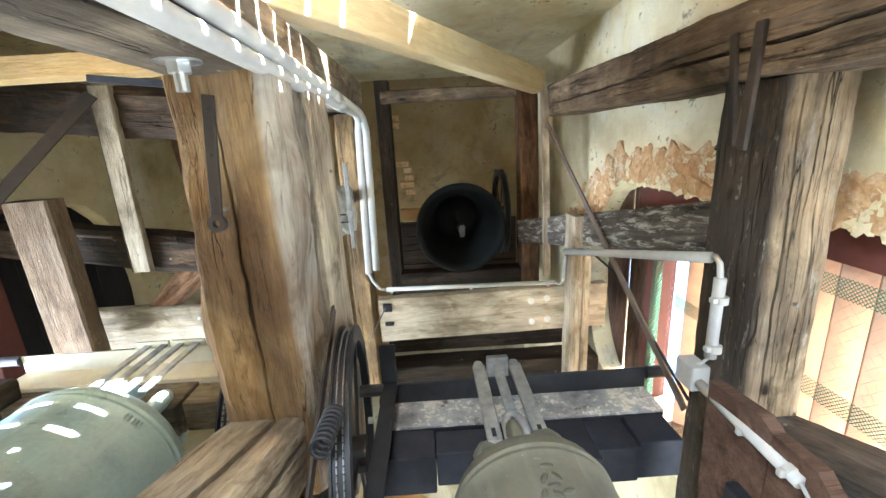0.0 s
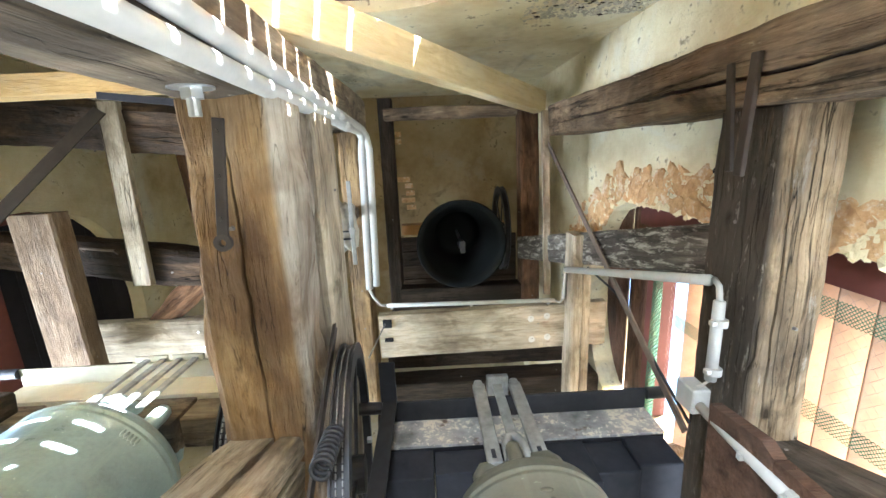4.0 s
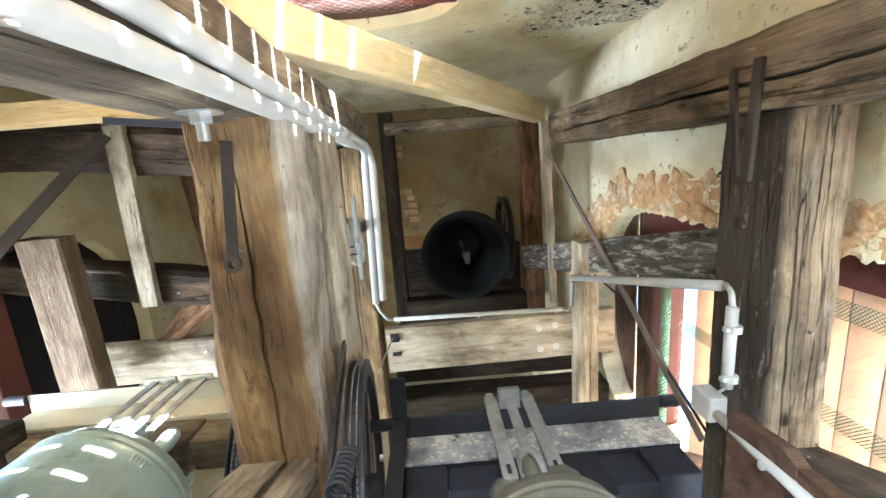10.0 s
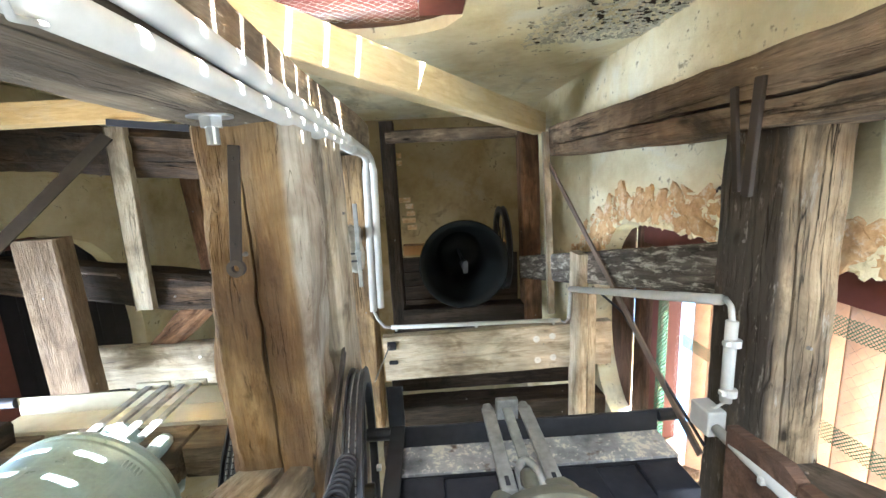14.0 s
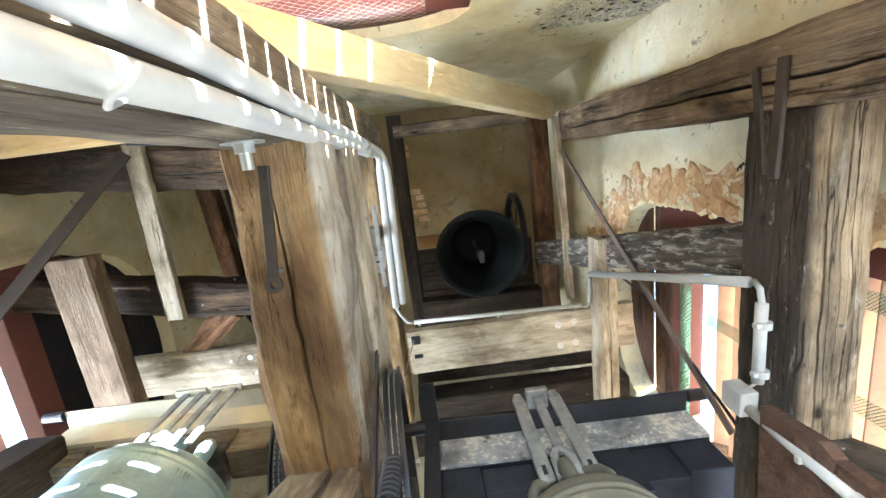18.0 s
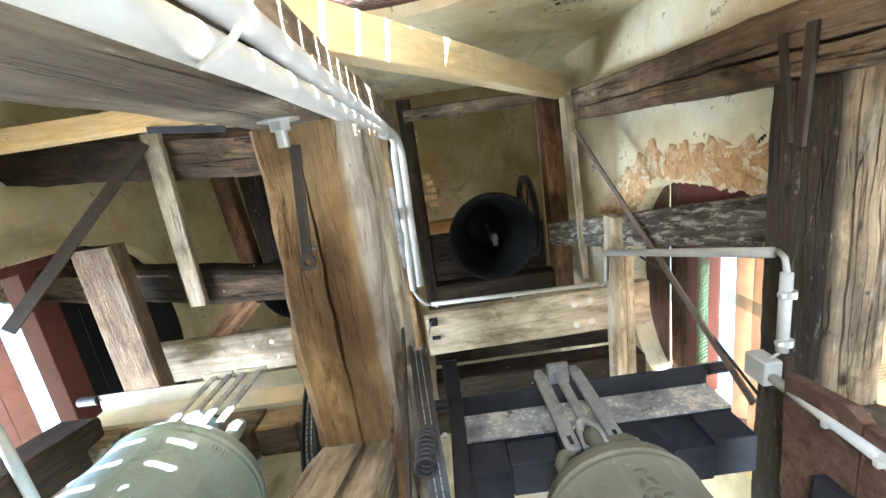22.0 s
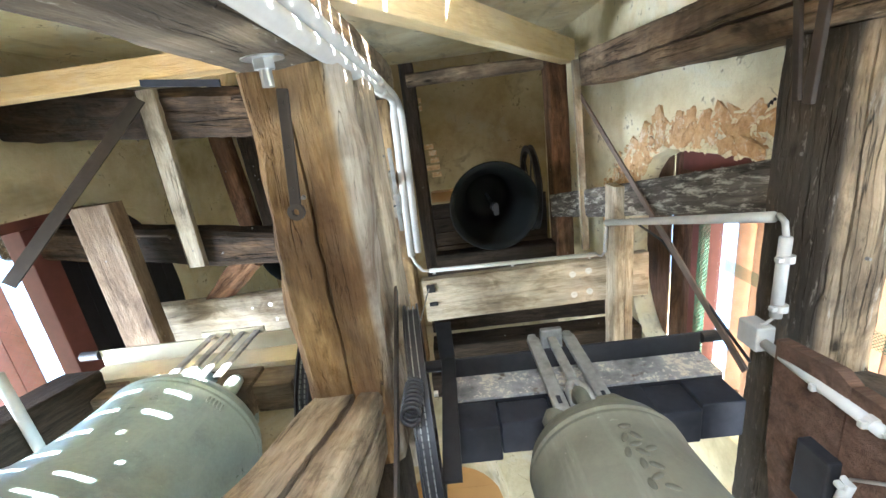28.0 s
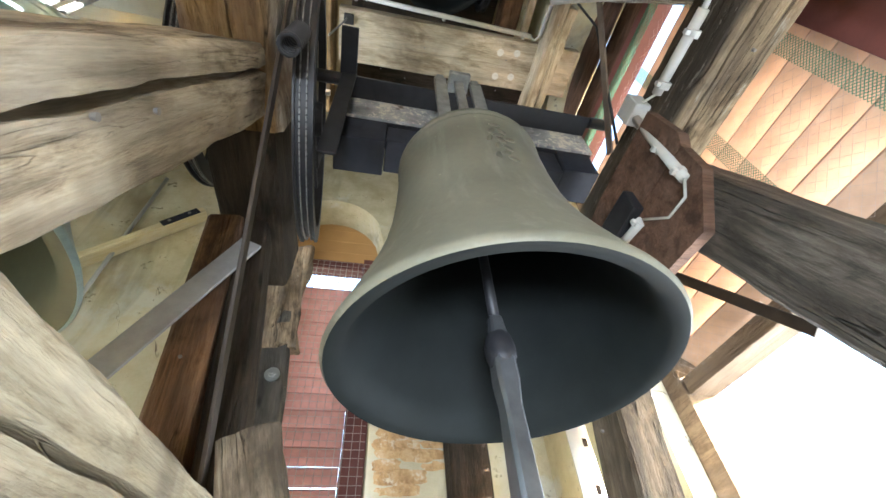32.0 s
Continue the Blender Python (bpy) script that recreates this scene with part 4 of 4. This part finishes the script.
bmesh.ops.rotate(bm, verts=bm.verts, cent=(0, 0, 0), matrix=Matrix.Rotation(radians(70), 3, "Z"))
bmesh.ops.translate(bm, verts=bm.verts, vec=(-0.03, 0.13, -0.08))
part("hammer_head", bm, GALV, ham)

# ---- bells ----
BELL = [(0.0, 1.0), (0.20, 1.0), (0.26, 0.985), (0.295, 0.955), (0.309, 0.915), (0.311, 0.902), (0.316, 0.898), (0.316, 0.888), (0.311, 0.884), (0.312, 0.868), (0.315, 0.865), (0.312, 0.86), (0.313, 0.78), (0.320, 0.64), (0.334, 0.50), (0.357, 0.38), (0.390, 0.27), (0.428, 0.17), (0.468, 0.075), (0.494, 0.02), (0.50, 0.0), (0.49, -0.012), (0.45, 0.0), (0.42, 0.09), (0.385, 0.20), (0.33, 0.36), (0.30, 0.55), (0.285, 0.75), (0.27, 0.88), (0.20, 0.93), (0.0, 0.94)]


def bell(at, d, h, material, label, tail, flare=1.0, inside=None):
    e = empty("bell", at, label, "bell")
    body = part("bell_body", lathe_bm([(r * d * (1 + (flare - 1) * max(0, 1 - z / 0.4)), z * h) for r, z in BELL[:22]], 96), material, e, smooth=True)
    # Inner face takes a darker bronze that holds its shade.
    part("bell_inside", lathe_bm([(r * d * (1 + (flare - 1) * max(0, 1 - z / 0.4)), z * h) for r, z in BELL[21:]], 96), inside or BRONZE_SHADED, body, "oxidised inner face, darkened for shade", True)
    c = part("clapper", tube_bm([(0, 0, h * 0.93), (0, 0, h * 0.5), (0, 0, h * 0.10)], 0.012 * d / 0.7, 10), STEEL, e, "iron clapper", True)
    k = d / 0.7
    bm = bmesh.new()
    rows = [(h * 0.16, 0.013, 0.013), (h * 0.06, 0.020, 0.024), (-0.03, 0.022, 0.026), (-0.08, 0.017, 0.024), (-tail, 0.020, 0.046)]
    rings = [[bm.verts.new((sx * w * k, sy * q * k, z)) for sx, sy in ((-1, -0.7), (-0.7, -1), (0.7, -1), (1, -0.7), (1, 0.7), (0.7, 1), (-0.7, 1), (-1, 0.7))] for z, w, q in rows]
    for r0, r1 in zip(rings, rings[1:]):
        for j in range(8):
            bm.faces.new((r0[j], r0[(j + 1) % 8], r1[(j + 1) % 8], r1[j]))
    bm.faces.new(rings[0][::-1])
    bm.faces.new(rings[-1])
    bmesh.ops.recalc_face_normals(bm, faces=bm.faces)
    part("clapper_tail", bm, STEEL_WORN, c, "flat worn steel clapper tail")
    ball = [(0.0, 0.050), (0.016, 0.046), (0.026, 0.032), (0.031, 0.014), (0.032, 0.0), (0.031, -0.014), (0.026, -0.030), (0.016, -0.042), (0.0, -0.046)]
    part("striking_ball", lathe_bm([(r * k, z * k + h * 0.05) for r, z in ball], 24), STEEL, c, "rounded dark iron ball above the tail", True)
    # crown: six bowed canons round a middle pin
    part("crown_pin", tube_bm([(0, 0, h * 0.99), (0, 0, h + 0.22 * d)], d * 0.05, 12), material, e, smooth=True)
    for k in range(6):
        a = radians(-39 + 60 * k)
        pts = [(math.cos(a) * r * d, math.sin(a) * r * d, h + z * d) for r, z in ((0.09, -0.01), (0.15, 0.015), (0.185, 0.06), (0.19, 0.11), (0.165, 0.16), (0.11, 0.195), (0.03, 0.205))]
        part("crown_canon", tube_bm(pts, d * 0.033, 10), material, e, smooth=True)
    return e


BELLS = []
BELLS.append(bell((0.23, 0.98, 1.70), 0.70, 0.75, BRONZE, "dull greenish bronze bell hanging from a dark steel headstock", 0.42))
BELLS.append(bell((-1.35, 1.14, 2.08), 1.05, 0.86, BRONZE_GREEN, "pale green bronze bell with a raised band at its shoulder", 0.12, 1.09, OLIVE))
# Whole high bell in the shade-darkened bronze.
bell((0.24, 0.72, 4.78), 0.745, 0.68, BRONZE_SHADED, "dark bronze bell high up, seen into its mouth", 0.1)


bell((-1.36, 0.80, 4.42), 0.50, 0.44, BRONZE_SHADED, "small dark green bell behind the oak beam", 0.04)
beam("bell_hanger", (-1.36, 0.80, 4.86), (-1.36, 0.80, 6.7), 0.10, 0.10, OAK_DARK, "black oak hanger of the small bell", "hanger", seed=47, **Y_UP)


def headstock(at, x0, x1, material, block, label, web=None):
    """A steel channel: flange, web, packing blocks, crown straps and bearing pins."""
    e = empty("headstock", at, label, "headstock")
    part("flange", box_bm((x0, -0.02, 0.0), (x1, 0.069, 0.012), 0.002), material, e)
    part("web", box_bm((x0, 0.07, -0.15), (x1, 0.083, 0.012), 0.002), web or material, e)
    part("flange", box_bm((x0, 0.084, -0.15), (x1, 0.20, -0.138), 0.002), material, e)
    w = x1 - x0
    for k, (a, b, z) in enumerate(((0.01, 0.185, -0.30), (0.188, 0.365, -0.27), (0.368, 0.705, -0.36), (0.708, 0.845, -0.31), (0.848, 0.99, -0.30))):
        part("packing_block", box_bm((x0 + a * w, 0.085 + 0.012 * (k % 2), z), (x0 + b * w, 0.24, -0.152), 0.006), block, e)
    for x in (x0 - 0.10, x1 + 0.0):
        part("bearing_pin", ngon_bm(0.025, x, x + 0.10, 16), STEEL, e)
    return e


hs = headstock((0.0, 0.99, 2.99), -0.24, 0.86, STEEL, BLACK, "dark painted steel channel headstock with flaking grey paint", FLAKING)
for x, y in ((0.16, -0.06), (0.31, -0.06)):
    bar = part("strap", box_bm((x - 0.025, y - 0.010, -0.42), (x + 0.025, y + 0.010, 0.03), 0.005), FORGED, hs, "grey forged strap")
    part("strap_slot", box_bm((x - 0.007, y - 0.012, -0.40), (x + 0.007, y - 0.0095, -0.36), 0.001), BLACK, bar, "dark slot")
    part("strap_tip", box_bm((x - 0.019, y - 0.013, 0.0), (x + 0.019, y + 0.013, 0.06), 0.012), FORGED, bar, "rounded tip")
part("strap_cap", box_bm((0.195, -0.10, 0.02), (0.285, 0.02, 0.05), 0.006), FORGED, hs, "grey cap plate")
part("strap", box_bm((0.218, -0.07, -0.28), (0.256, -0.055, 0.02), 0.004), FORGED, hs, "grey forged strap")
part("shackle", tube_bm([(0.205, -0.06, -0.42), (0.207, -0.06, -0.33), (0.222, -0.06, -0.295), (0.237, -0.06, -0.285), (0.252, -0.06, -0.295), (0.267, -0.06, -0.33), (0.269, -0.06, -0.42)], 0.015, 8), FORGED, hs, "grey shackle", True)

CREAM = plain("cream painted steel", (0.37, 0.34, 0.25), 0.55, 0, 0.15)
hs2 = headstock((0.0, 0.96, 3.40), -2.08, -0.75, CREAM, OAK_GREY, "cream painted steel headstock of the side bell in patches of sun")
for x in (-1.46, -1.38, -1.30, -1.22):
    part("strap", box_bm((x - 0.016, -0.035, -0.40), (x + 0.016, -0.022, 0.02), 0.003), FORGED, hs2, "grey strap")
    part("nut", ngon_bm(0.014, -0.008, 0.008, 6), FORGED, hs2).matrix_local = Matrix.Translation((x, -0.03, 0.035))
for x in (-1.44, -1.26):
    part("strap_plate", box_bm((x - 0.08, -0.05, 0.014), (x + 0.08, 0.03, 0.03), 0.004), CREAM, hs2)

# high headstock: a shaped plywood board with a wheel
hh = empty("headstock", (0.22, 0.72, 5.6), "orange varnished wooden headstock of the high bell", "headstock")
bm = bmesh.new()
out = [(-0.52, 0.0), (0.52, 0.0), (0.52, 0.13), (0.30, 0.14), (0.24, 0.19), (0.20, 0.30), (-0.20, 0.30), (-0.24, 0.19), (-0.30, 0.14), (-0.52, 0.13)]
f = bm.faces.new([bm.verts.new((x, -0.05, z - 0.05)) for x, z in out])
r = bmesh.ops.extrude_face_region(bm, geom=[f])
bmesh.ops.translate(bm, vec=(0, 0.10, 0), verts=[v for v in r["geom"] if isinstance(v, bmesh.types.BMVert)])
bmesh.ops.recalc_face_normals(bm, faces=bm.faces)
part("board", bm, PLY, hh)
for x in (-0.06, 0.06):
    part("strap", box_bm((x - 0.02, -0.07, -0.14), (x + 0.02, -0.055, 0.27), 0.004), STEEL, hh)


# ---- chain wheels ----
def ring_bm(r0, r1, x0, x1, seg=72, bm=None):
    bm = bm or bmesh.new()
    rings = []
    for k in range(seg):
        c, s = math.cos(2 * math.pi * k / seg), math.sin(2 * math.pi * k / seg)
        rings.append([bm.verts.new((x, r * c, r * s)) for x, r in ((x0, r0), (x0, r1), (x1, r1), (x1, r0))])
    for k in range(seg):
        a, b = rings[k], rings[(k + 1) % seg]
        for j in range(4):
            bm.faces.new((a[j], a[(j + 1) % 4], b[(j + 1) % 4], b[j]))
    bmesh.ops.recalc_face_normals(bm, faces=bm.faces)
    return bm


def chain_wheel(owner, at, r, label, spokes=5, chain=True, lean=0.0):
    e = part("wheel", ngon_bm(0.06, -0.03, 0.03, 24), STEEL, owner, label)
    e.matrix_local = Matrix.Translation(Vector(at) - owner.matrix_world.translation) @ Matrix.Rotation(radians(-lean), 4, "Y")
    part("rim", ring_bm(r - 0.05, r - 0.02, -0.02, 0.02), STEEL, e)
    for x in (-0.026, 0.02):
        part("rim_plate", ring_bm(r - 0.055, r, x, x + 0.006), STEEL, e)
    for k in range(spokes):
        a = 2 * math.pi * k / spokes + 0.3
        m, length = frame_between((0, 0.05 * math.cos(a), 0.05 * math.sin(a)), (0, (r - 0.04) * math.cos(a), (r - 0.04) * math.sin(a)), (1, 0, 0))
        sp = part("spoke", box_bm((0, -0.012, -0.006), (length, 0.012, 0.006), 0.002), STEEL, e)
        sp.matrix_local = m
    if chain:
        n = int(2 * math.pi * r / 0.018)
        links = bmesh.new()
        for k in range(n):
            a = 2 * math.pi * k / n
            c = Vector((0, (r - 0.012) * math.cos(a), (r - 0.012) * math.sin(a)))
            t = Vector((0, -math.sin(a), math.cos(a)))
            o = Vector((0, math.cos(a), math.sin(a)))
            for x in (-0.010, 0.007):
                q = [links.verts.new(c + Vector((x + dx, 0, 0)) + t * dt + o * do) for dx in (0, 0.003) for dt, do in ((-0.0065, -0.005), (0.0065, -0.005), (0.0065, 0.005), (-0.0065, 0.005))]
                for idx in ((0, 1, 2, 3), (7, 6, 5, 4), (0, 4, 5, 1), (1, 5, 6, 2), (2, 6, 7, 3), (3, 7, 4, 0)):
                    links.faces.new([q[i] for i in idx])
        ch = part("chain", links, FORGED, e, "worn roller chain")
    return e


chain_wheel(hs, (-0.295, 1.02, 2.67), 0.435, "black steel bell wheel with a roller chain on its rim", 3, lean=6.0)
chain_wheel(hs2, (-0.72, 1.10, 3.05), 0.45, "black steel wheel of the side bell with a chain")
chain_wheel(hh, (0.70, 0.74, 5.55), 0.42, "black spoked wheel of the high bell", 6, False)


def spring_bm(p0, p1, r, turns, wire):
    m, length = frame_between(p0, p1, (0, 0, 1))
    n = turns * 12
    return tube_bm([m @ Vector((length * k / n, r * math.cos(2 * math.pi * k / 12), r * math.sin(2 * math.pi * k / 12))) for k in range(n + 1)], wire, 6)


eye = part("eye", ring_bm(0.009, 0.021, -0.007, 0.007, 20), STEEL_BROWN, under_strap, "forged eye")
eye.matrix_local = Matrix.Translation((0.288, 0, 0)) @ Matrix.Rotation(radians(90), 4, "Y")
for x in (0.03, 0.13, 0.23):
    head = part("nail_head", ngon_bm(0.006, -0.003, 0.003, 8), STEEL_BROWN, under_strap)
    head.matrix_local = Matrix.Translation((x, 0.002, -0.008)) @ Matrix.Rotation(radians(90), 4, "Y")
sp = part("chain_spring", spring_bm((-0.275, 0.655, 2.40), (-0.275, 0.645, 2.26), 0.022, 8, 0.0054), STEEL, smooth=True)
tagged(sp, "black coil spring tensioning the chain", "spring")
arm = empty("lever_plates", (-0.215, 0.95, 2.75), "dark steel lever plates bolted to the headstock end", "lever")
part("plate", box_bm((-0.02, 0.012, -0.38), (0.035, 0.022, 0.25), 0.002), STEEL, arm)
part("plate", box_bm((-0.022, 0.012, -0.38), (-0.015, 0.075, 0.25), 0.002), STEEL, arm)
part("plate", box_bm((-0.03, -0.16, 0.245), (0.035, 0.02, 0.253), 0.002), STEEL, arm)
part("bolt_head", ngon_bm(0.012, -0.05, -0.035, 6), GALV, arm)

gear = empty("striking_gear", (-0.42, 0.30, 3.43), "pale grey cast striking gear with a bolted lever", "striking gear")
bm = bmesh.new()
bmesh.ops.create_icosphere(bm, subdivisions=4, radius=1)
for v in bm.verts:
    c = v.co.copy()
    k = max(abs(c.x), abs(c.y), abs(c.z)) ** 0.6
    v.co = Vector((c.x * 0.055, c.y * 0.11, c.z * 0.08)) / k * (1 + 0.28 * noise.noise(c * 2.3) + 0.10 * noise.noise(c * 7))
part("housing", bm, FORGED_PALE, gear, smooth=True)
for k in range(2):
    part("slot", box_bm((-0.03 + 0.02 * k, 0.005 + 0.035 * k, -0.099), (0.05, 0.011 + 0.035 * k, -0.085), 0.002), BLACK, gear, "dark slot")
part("bracket", box_bm((-0.05, -0.03, 0.07), (-0.01, 0.03, 0.49), 0.004), OAK_GREY, gear, "grey wooden mounting block")
lever = part("lever", box_bm((0.050, -0.22, -0.118), (0.068, 0.16, -0.106), 0.003), FORGED, gear, "flat worn lever")
bm = ngon_bm(0.016, -0.008, 0.012, 6)
bm.transform(Matrix.Rotation(radians(90), 4, "Y"))
bm.transform(Matrix.Translation((0.059, 0.0, -0.118)))
part("bolt_head", bm, FORGED, lever)

dog = empty("iron_dog", (-0.30, 1.0, 3.885), "black iron dog driven into the end of the pale plank", "iron dog")
part("plate", box_bm((-0.035, -0.025, -0.012), (0.02, 0.03, 0.004), 0.005), STEEL, dog)
part("plate", box_bm((-0.03, 0.10, -0.010), (0.025, 0.125, 0.004), 0.005), STEEL, dog)
part("rod", tube_bm([(-0.02, 0.0, -0.01), (-0.03, 0.0, -0.12), (-0.04, -0.06, -0.55)], 0.004, 8), FORGED, dog, "thin grey rod")
# steel channel with slots by the wall, iron staple
st = empty("slotted_channel", (0.80, 1.75, 0), "galvanised slotted steel channel standing beside the post", "channel")
part("channel", box_bm((-0.045, -0.004, 0), (0.045, 0.0, 2.06), 0.001), GALV, st)
for z in [0.9 + 0.16 * k for k in range(8)]:
    part("slot", box_bm((0.012, -0.0065, z), (0.03, -0.0045, z + 0.03)), OAK_DARK, st, "dark slot")
sta = part("iron_staple", tube_bm([(-2.04, 0.46, 3.90), (-2.04, 0.43, 3.87), (-1.85, 0.455, 3.87), (-1.85, 0.485, 3.90)], 0.008, 8), STEEL_RUST)
tagged(sta, "small rusty iron staple in the dark beam", "staple")

# ---- bare bricks where the plaster has fallen, east jamb ----
rnd = random.Random(4)
shared = []
for k in range(6):
    bm = bmesh.new()
    bmesh.ops.create_icosphere(bm, subdivisions=3, radius=1)
    for v in bm.verts:
        q = v.co.copy()
        k3 = max(abs(q.x), abs(q.y), abs(q.z)) ** 0.75
        q = q / k3 * (1 + 0.22 * noise.noise(q * 1.7 + Vector((k * 5.1, k, 0))) + 0.10 * noise.noise(q * 4.5 + Vector((0, k, 3))))
        v.co = Vector((q.x * 0.017, (q.y + 1) * (0.045 + 0.010 * k), q.z * (0.030 + 0.004 * (k % 3)) + 0.03))
    me = bpy.data.meshes.new("brick")
    bm.to_mesh(me)
    bm.free()
    me.materials.append(BRICK)
    shared.append((me, 0.09 + 0.02 * k))
OUTER = ((2.2, 0.20), (3.08, 0.18), (3.25, 0.15), (3.52, 0.15), (3.88, 0.18), (4.22, 0.28), (4.57, 0.46), (4.78, 0.66))


def outer_edge(z):
    for (z0, y0), (z1, y1) in zip(OUTER, OUTER[1:]):
        if z <= z1:
            return y0 + (y1 - y0) * (z - z0) / (z1 - z0) - 0.035 * noise.noise(Vector((z * 4.1, 0, 0)))
    return 0.7


def inner_edge(z):
    if z < 3.85:
        return 0.30
    return 1.0 - 0.70 * math.sqrt(max(0.0, 1 - ((z - 3.85) / 0.50) ** 2)) if z < 4.30 else outer_edge(z) + 0.36


z = 2.25
while z < 4.75:
    edge = inner_edge(z + 0.03)
    y = outer_edge(z) + rnd.uniform(-0.02, 0.02)
    while y < edge - 0.02:
        me, length = shared[rnd.randrange(6)]
        length = min(length, edge - y)
        ob = new("brick", me)
        ob.parent = WALLS["east"]
        ob.matrix_local = pose(EAST + rnd.uniform(-0.010, 0.010), y, z + rnd.uniform(-0.012, 0.012), rnd.uniform(-80, 80), rnd.uniform(-9, 9), 180) @ Matrix.Translation((0, -length * 0.5, -0.03))
        y += length * 0.75 + 0.006
    z += 0.062
bm = bmesh.new()


def lump(at, s, flat):
    r = bmesh.ops.create_icosphere(bm, subdivisions=1, radius=s, matrix=Matrix.Translation(at) @ Matrix.Diagonal((*flat, 1)))
    for v in r["verts"]:
        v.co += Vector([rnd.uniform(-0.35, 0.35) * s for _ in range(3)])


for k in range(700):
    z = 2.2 + 2.55 * k / 700
    lump((EAST - 0.003, outer_edge(z) + rnd.gauss(-0.004, 0.016), z), rnd.uniform(0.006, 0.026), (0.5, 0.9, 1.6))
for k in range(420):
    z = 2.3 + 2.3 * rnd.random()
    lump((EAST - 0.004, outer_edge(z) + (inner_edge(z) - outer_edge(z)) * rnd.random(), z), rnd.uniform(0.006, 0.02), (0.6, 1.2, 1.2))
part("broken_plaster_edge", bm, PLASTER_LIT, WALLS["east"], "crumbling plaster edge")
bm = bmesh.new()
for k in range(26):
    lump((EAST - 0.001, 0.115 - 0.0017 * k + 0.006 * math.sin(k), 3.18 - 0.003 * k), 0.006, (0.3, 1, 1))
part("wall_crack", bm, NAVY, WALLS["east"], "dark open crack")
bm = bmesh.new()
for k in range(760):
    q = rnd.random() ** 1.3
    lump((1.14 - q * 0.62, SOUTH + 0.001, 3.25 + rnd.random() * 0.55 + 0.1 * q), rnd.uniform(0.003, 0.015), (1, 0.4, 1))
part("crumbling_plaster", bm, CRUMBLE, WALLS["south"], "crumbling grey plaster in the corner")
bm = bmesh.new()
for k in range(150):
    lump((1.12 - abs(rnd.gauss(0, 0.26)), SOUTH + 0.003, rnd.gauss(3.50, 0.16)), rnd.uniform(0.003, 0.012), (1.6, 0.3, 0.8))
part("plaster_hole", bm, OAK_DARK, WALLS["south"], "dark hollow in the plaster")
# bare bricks in the ceiling plaster
bm = bmesh.new()
for x, y, w in ((-0.40, 0.25, 0.16), (-0.31, 0.33, 0.10), (-0.30, 0.42, 0.11), (-0.36, 0.51, 0.17), (-0.30, 0.60, 0.12), (-0.46, -0.30, 0.14), (-0.42, -0.21, 0.10)):
    box_bm((x, y, TOP - 0.012), (x + w, y + 0.062, TOP - 0.001), 0.004, bm)
tagged(part("trim", bm, BRICK), "bare orange bricks showing through the ceiling plaster", "brickwork", kind="structure")
# bricks showing low on the north wall
for k in range(26):
    if k > 17 and rnd.random() < 0.5:
        continue
    me, length = shared[rnd.randrange(3, 6)]
    ob = new("brick", me)
    ob.parent = WALLS["north"]
    ob.matrix_local = pose(0.09 + (k % 3) * 0.135 + rnd.uniform(-0.02, 0.02), NORTH + 0.008 - 0.004 * rnd.random(), 2.46 - (k // 3) * 0.06 + rnd.uniform(-0.008, 0.008), 0, rnd.uniform(-4, 4), -90) @ Matrix.Diagonal((0.6, 1.0, 1.05, 1.0))
# raised ornaments on the bells
RELIEF = plain("dark worn bronze relief", (0.078, 0.075, 0.054), 0.65, 0.1, 0.4, 30)
emblem = ((0.0, 0.79), (-0.07, 0.74), (0.06, 0.745), (0.0, 0.71), (-0.12, 0.68), (0.02, 0.675), (0.13, 0.69), (-0.04, 0.63), (0.07, 0.62), (0.01, 0.58), (-0.08, 0.555), (0.08, 0.54))
for k, (da, zz) in enumerate(emblem):
    a, r = radians(-88) + da, (0.3135 + 0.0065 * (0.78 - min(zz, 0.78)) / 0.14 + 0.05 * max(0, 0.64 - zz)) * 0.70
    bm = bmesh.new()
    bmesh.ops.create_icosphere(bm, subdivisions=2, radius=1, matrix=Matrix.Translation((r * math.cos(a), r * math.sin(a), zz * 0.75)) @ Matrix.Rotation(a, 4, "Z") @ Matrix.Rotation(k * 1.1, 4, "X") @ Matrix.Diagonal((0.004, 0.017, 0.008, 1)))
    part("relief", bm, RELIEF, BELLS[0], "worn raised ornament", True)
for k in range(5):
    a, r = radians(-48) + k * 0.045, 0.3125 * 1.05
    bm = bmesh.new()
    bmesh.ops.create_icosphere(bm, subdivisions=2, radius=1, matrix=Matrix.Translation((r * math.cos(a), r * math.sin(a), 0.83 * 0.86)) @ Matrix.Rotation(a, 4, "Z") @ Matrix.Diagonal((0.004, 0.006, 0.018, 1)))
    part("relief", bm, BRONZE_GREEN, BELLS[1], "worn raised ornament", True)
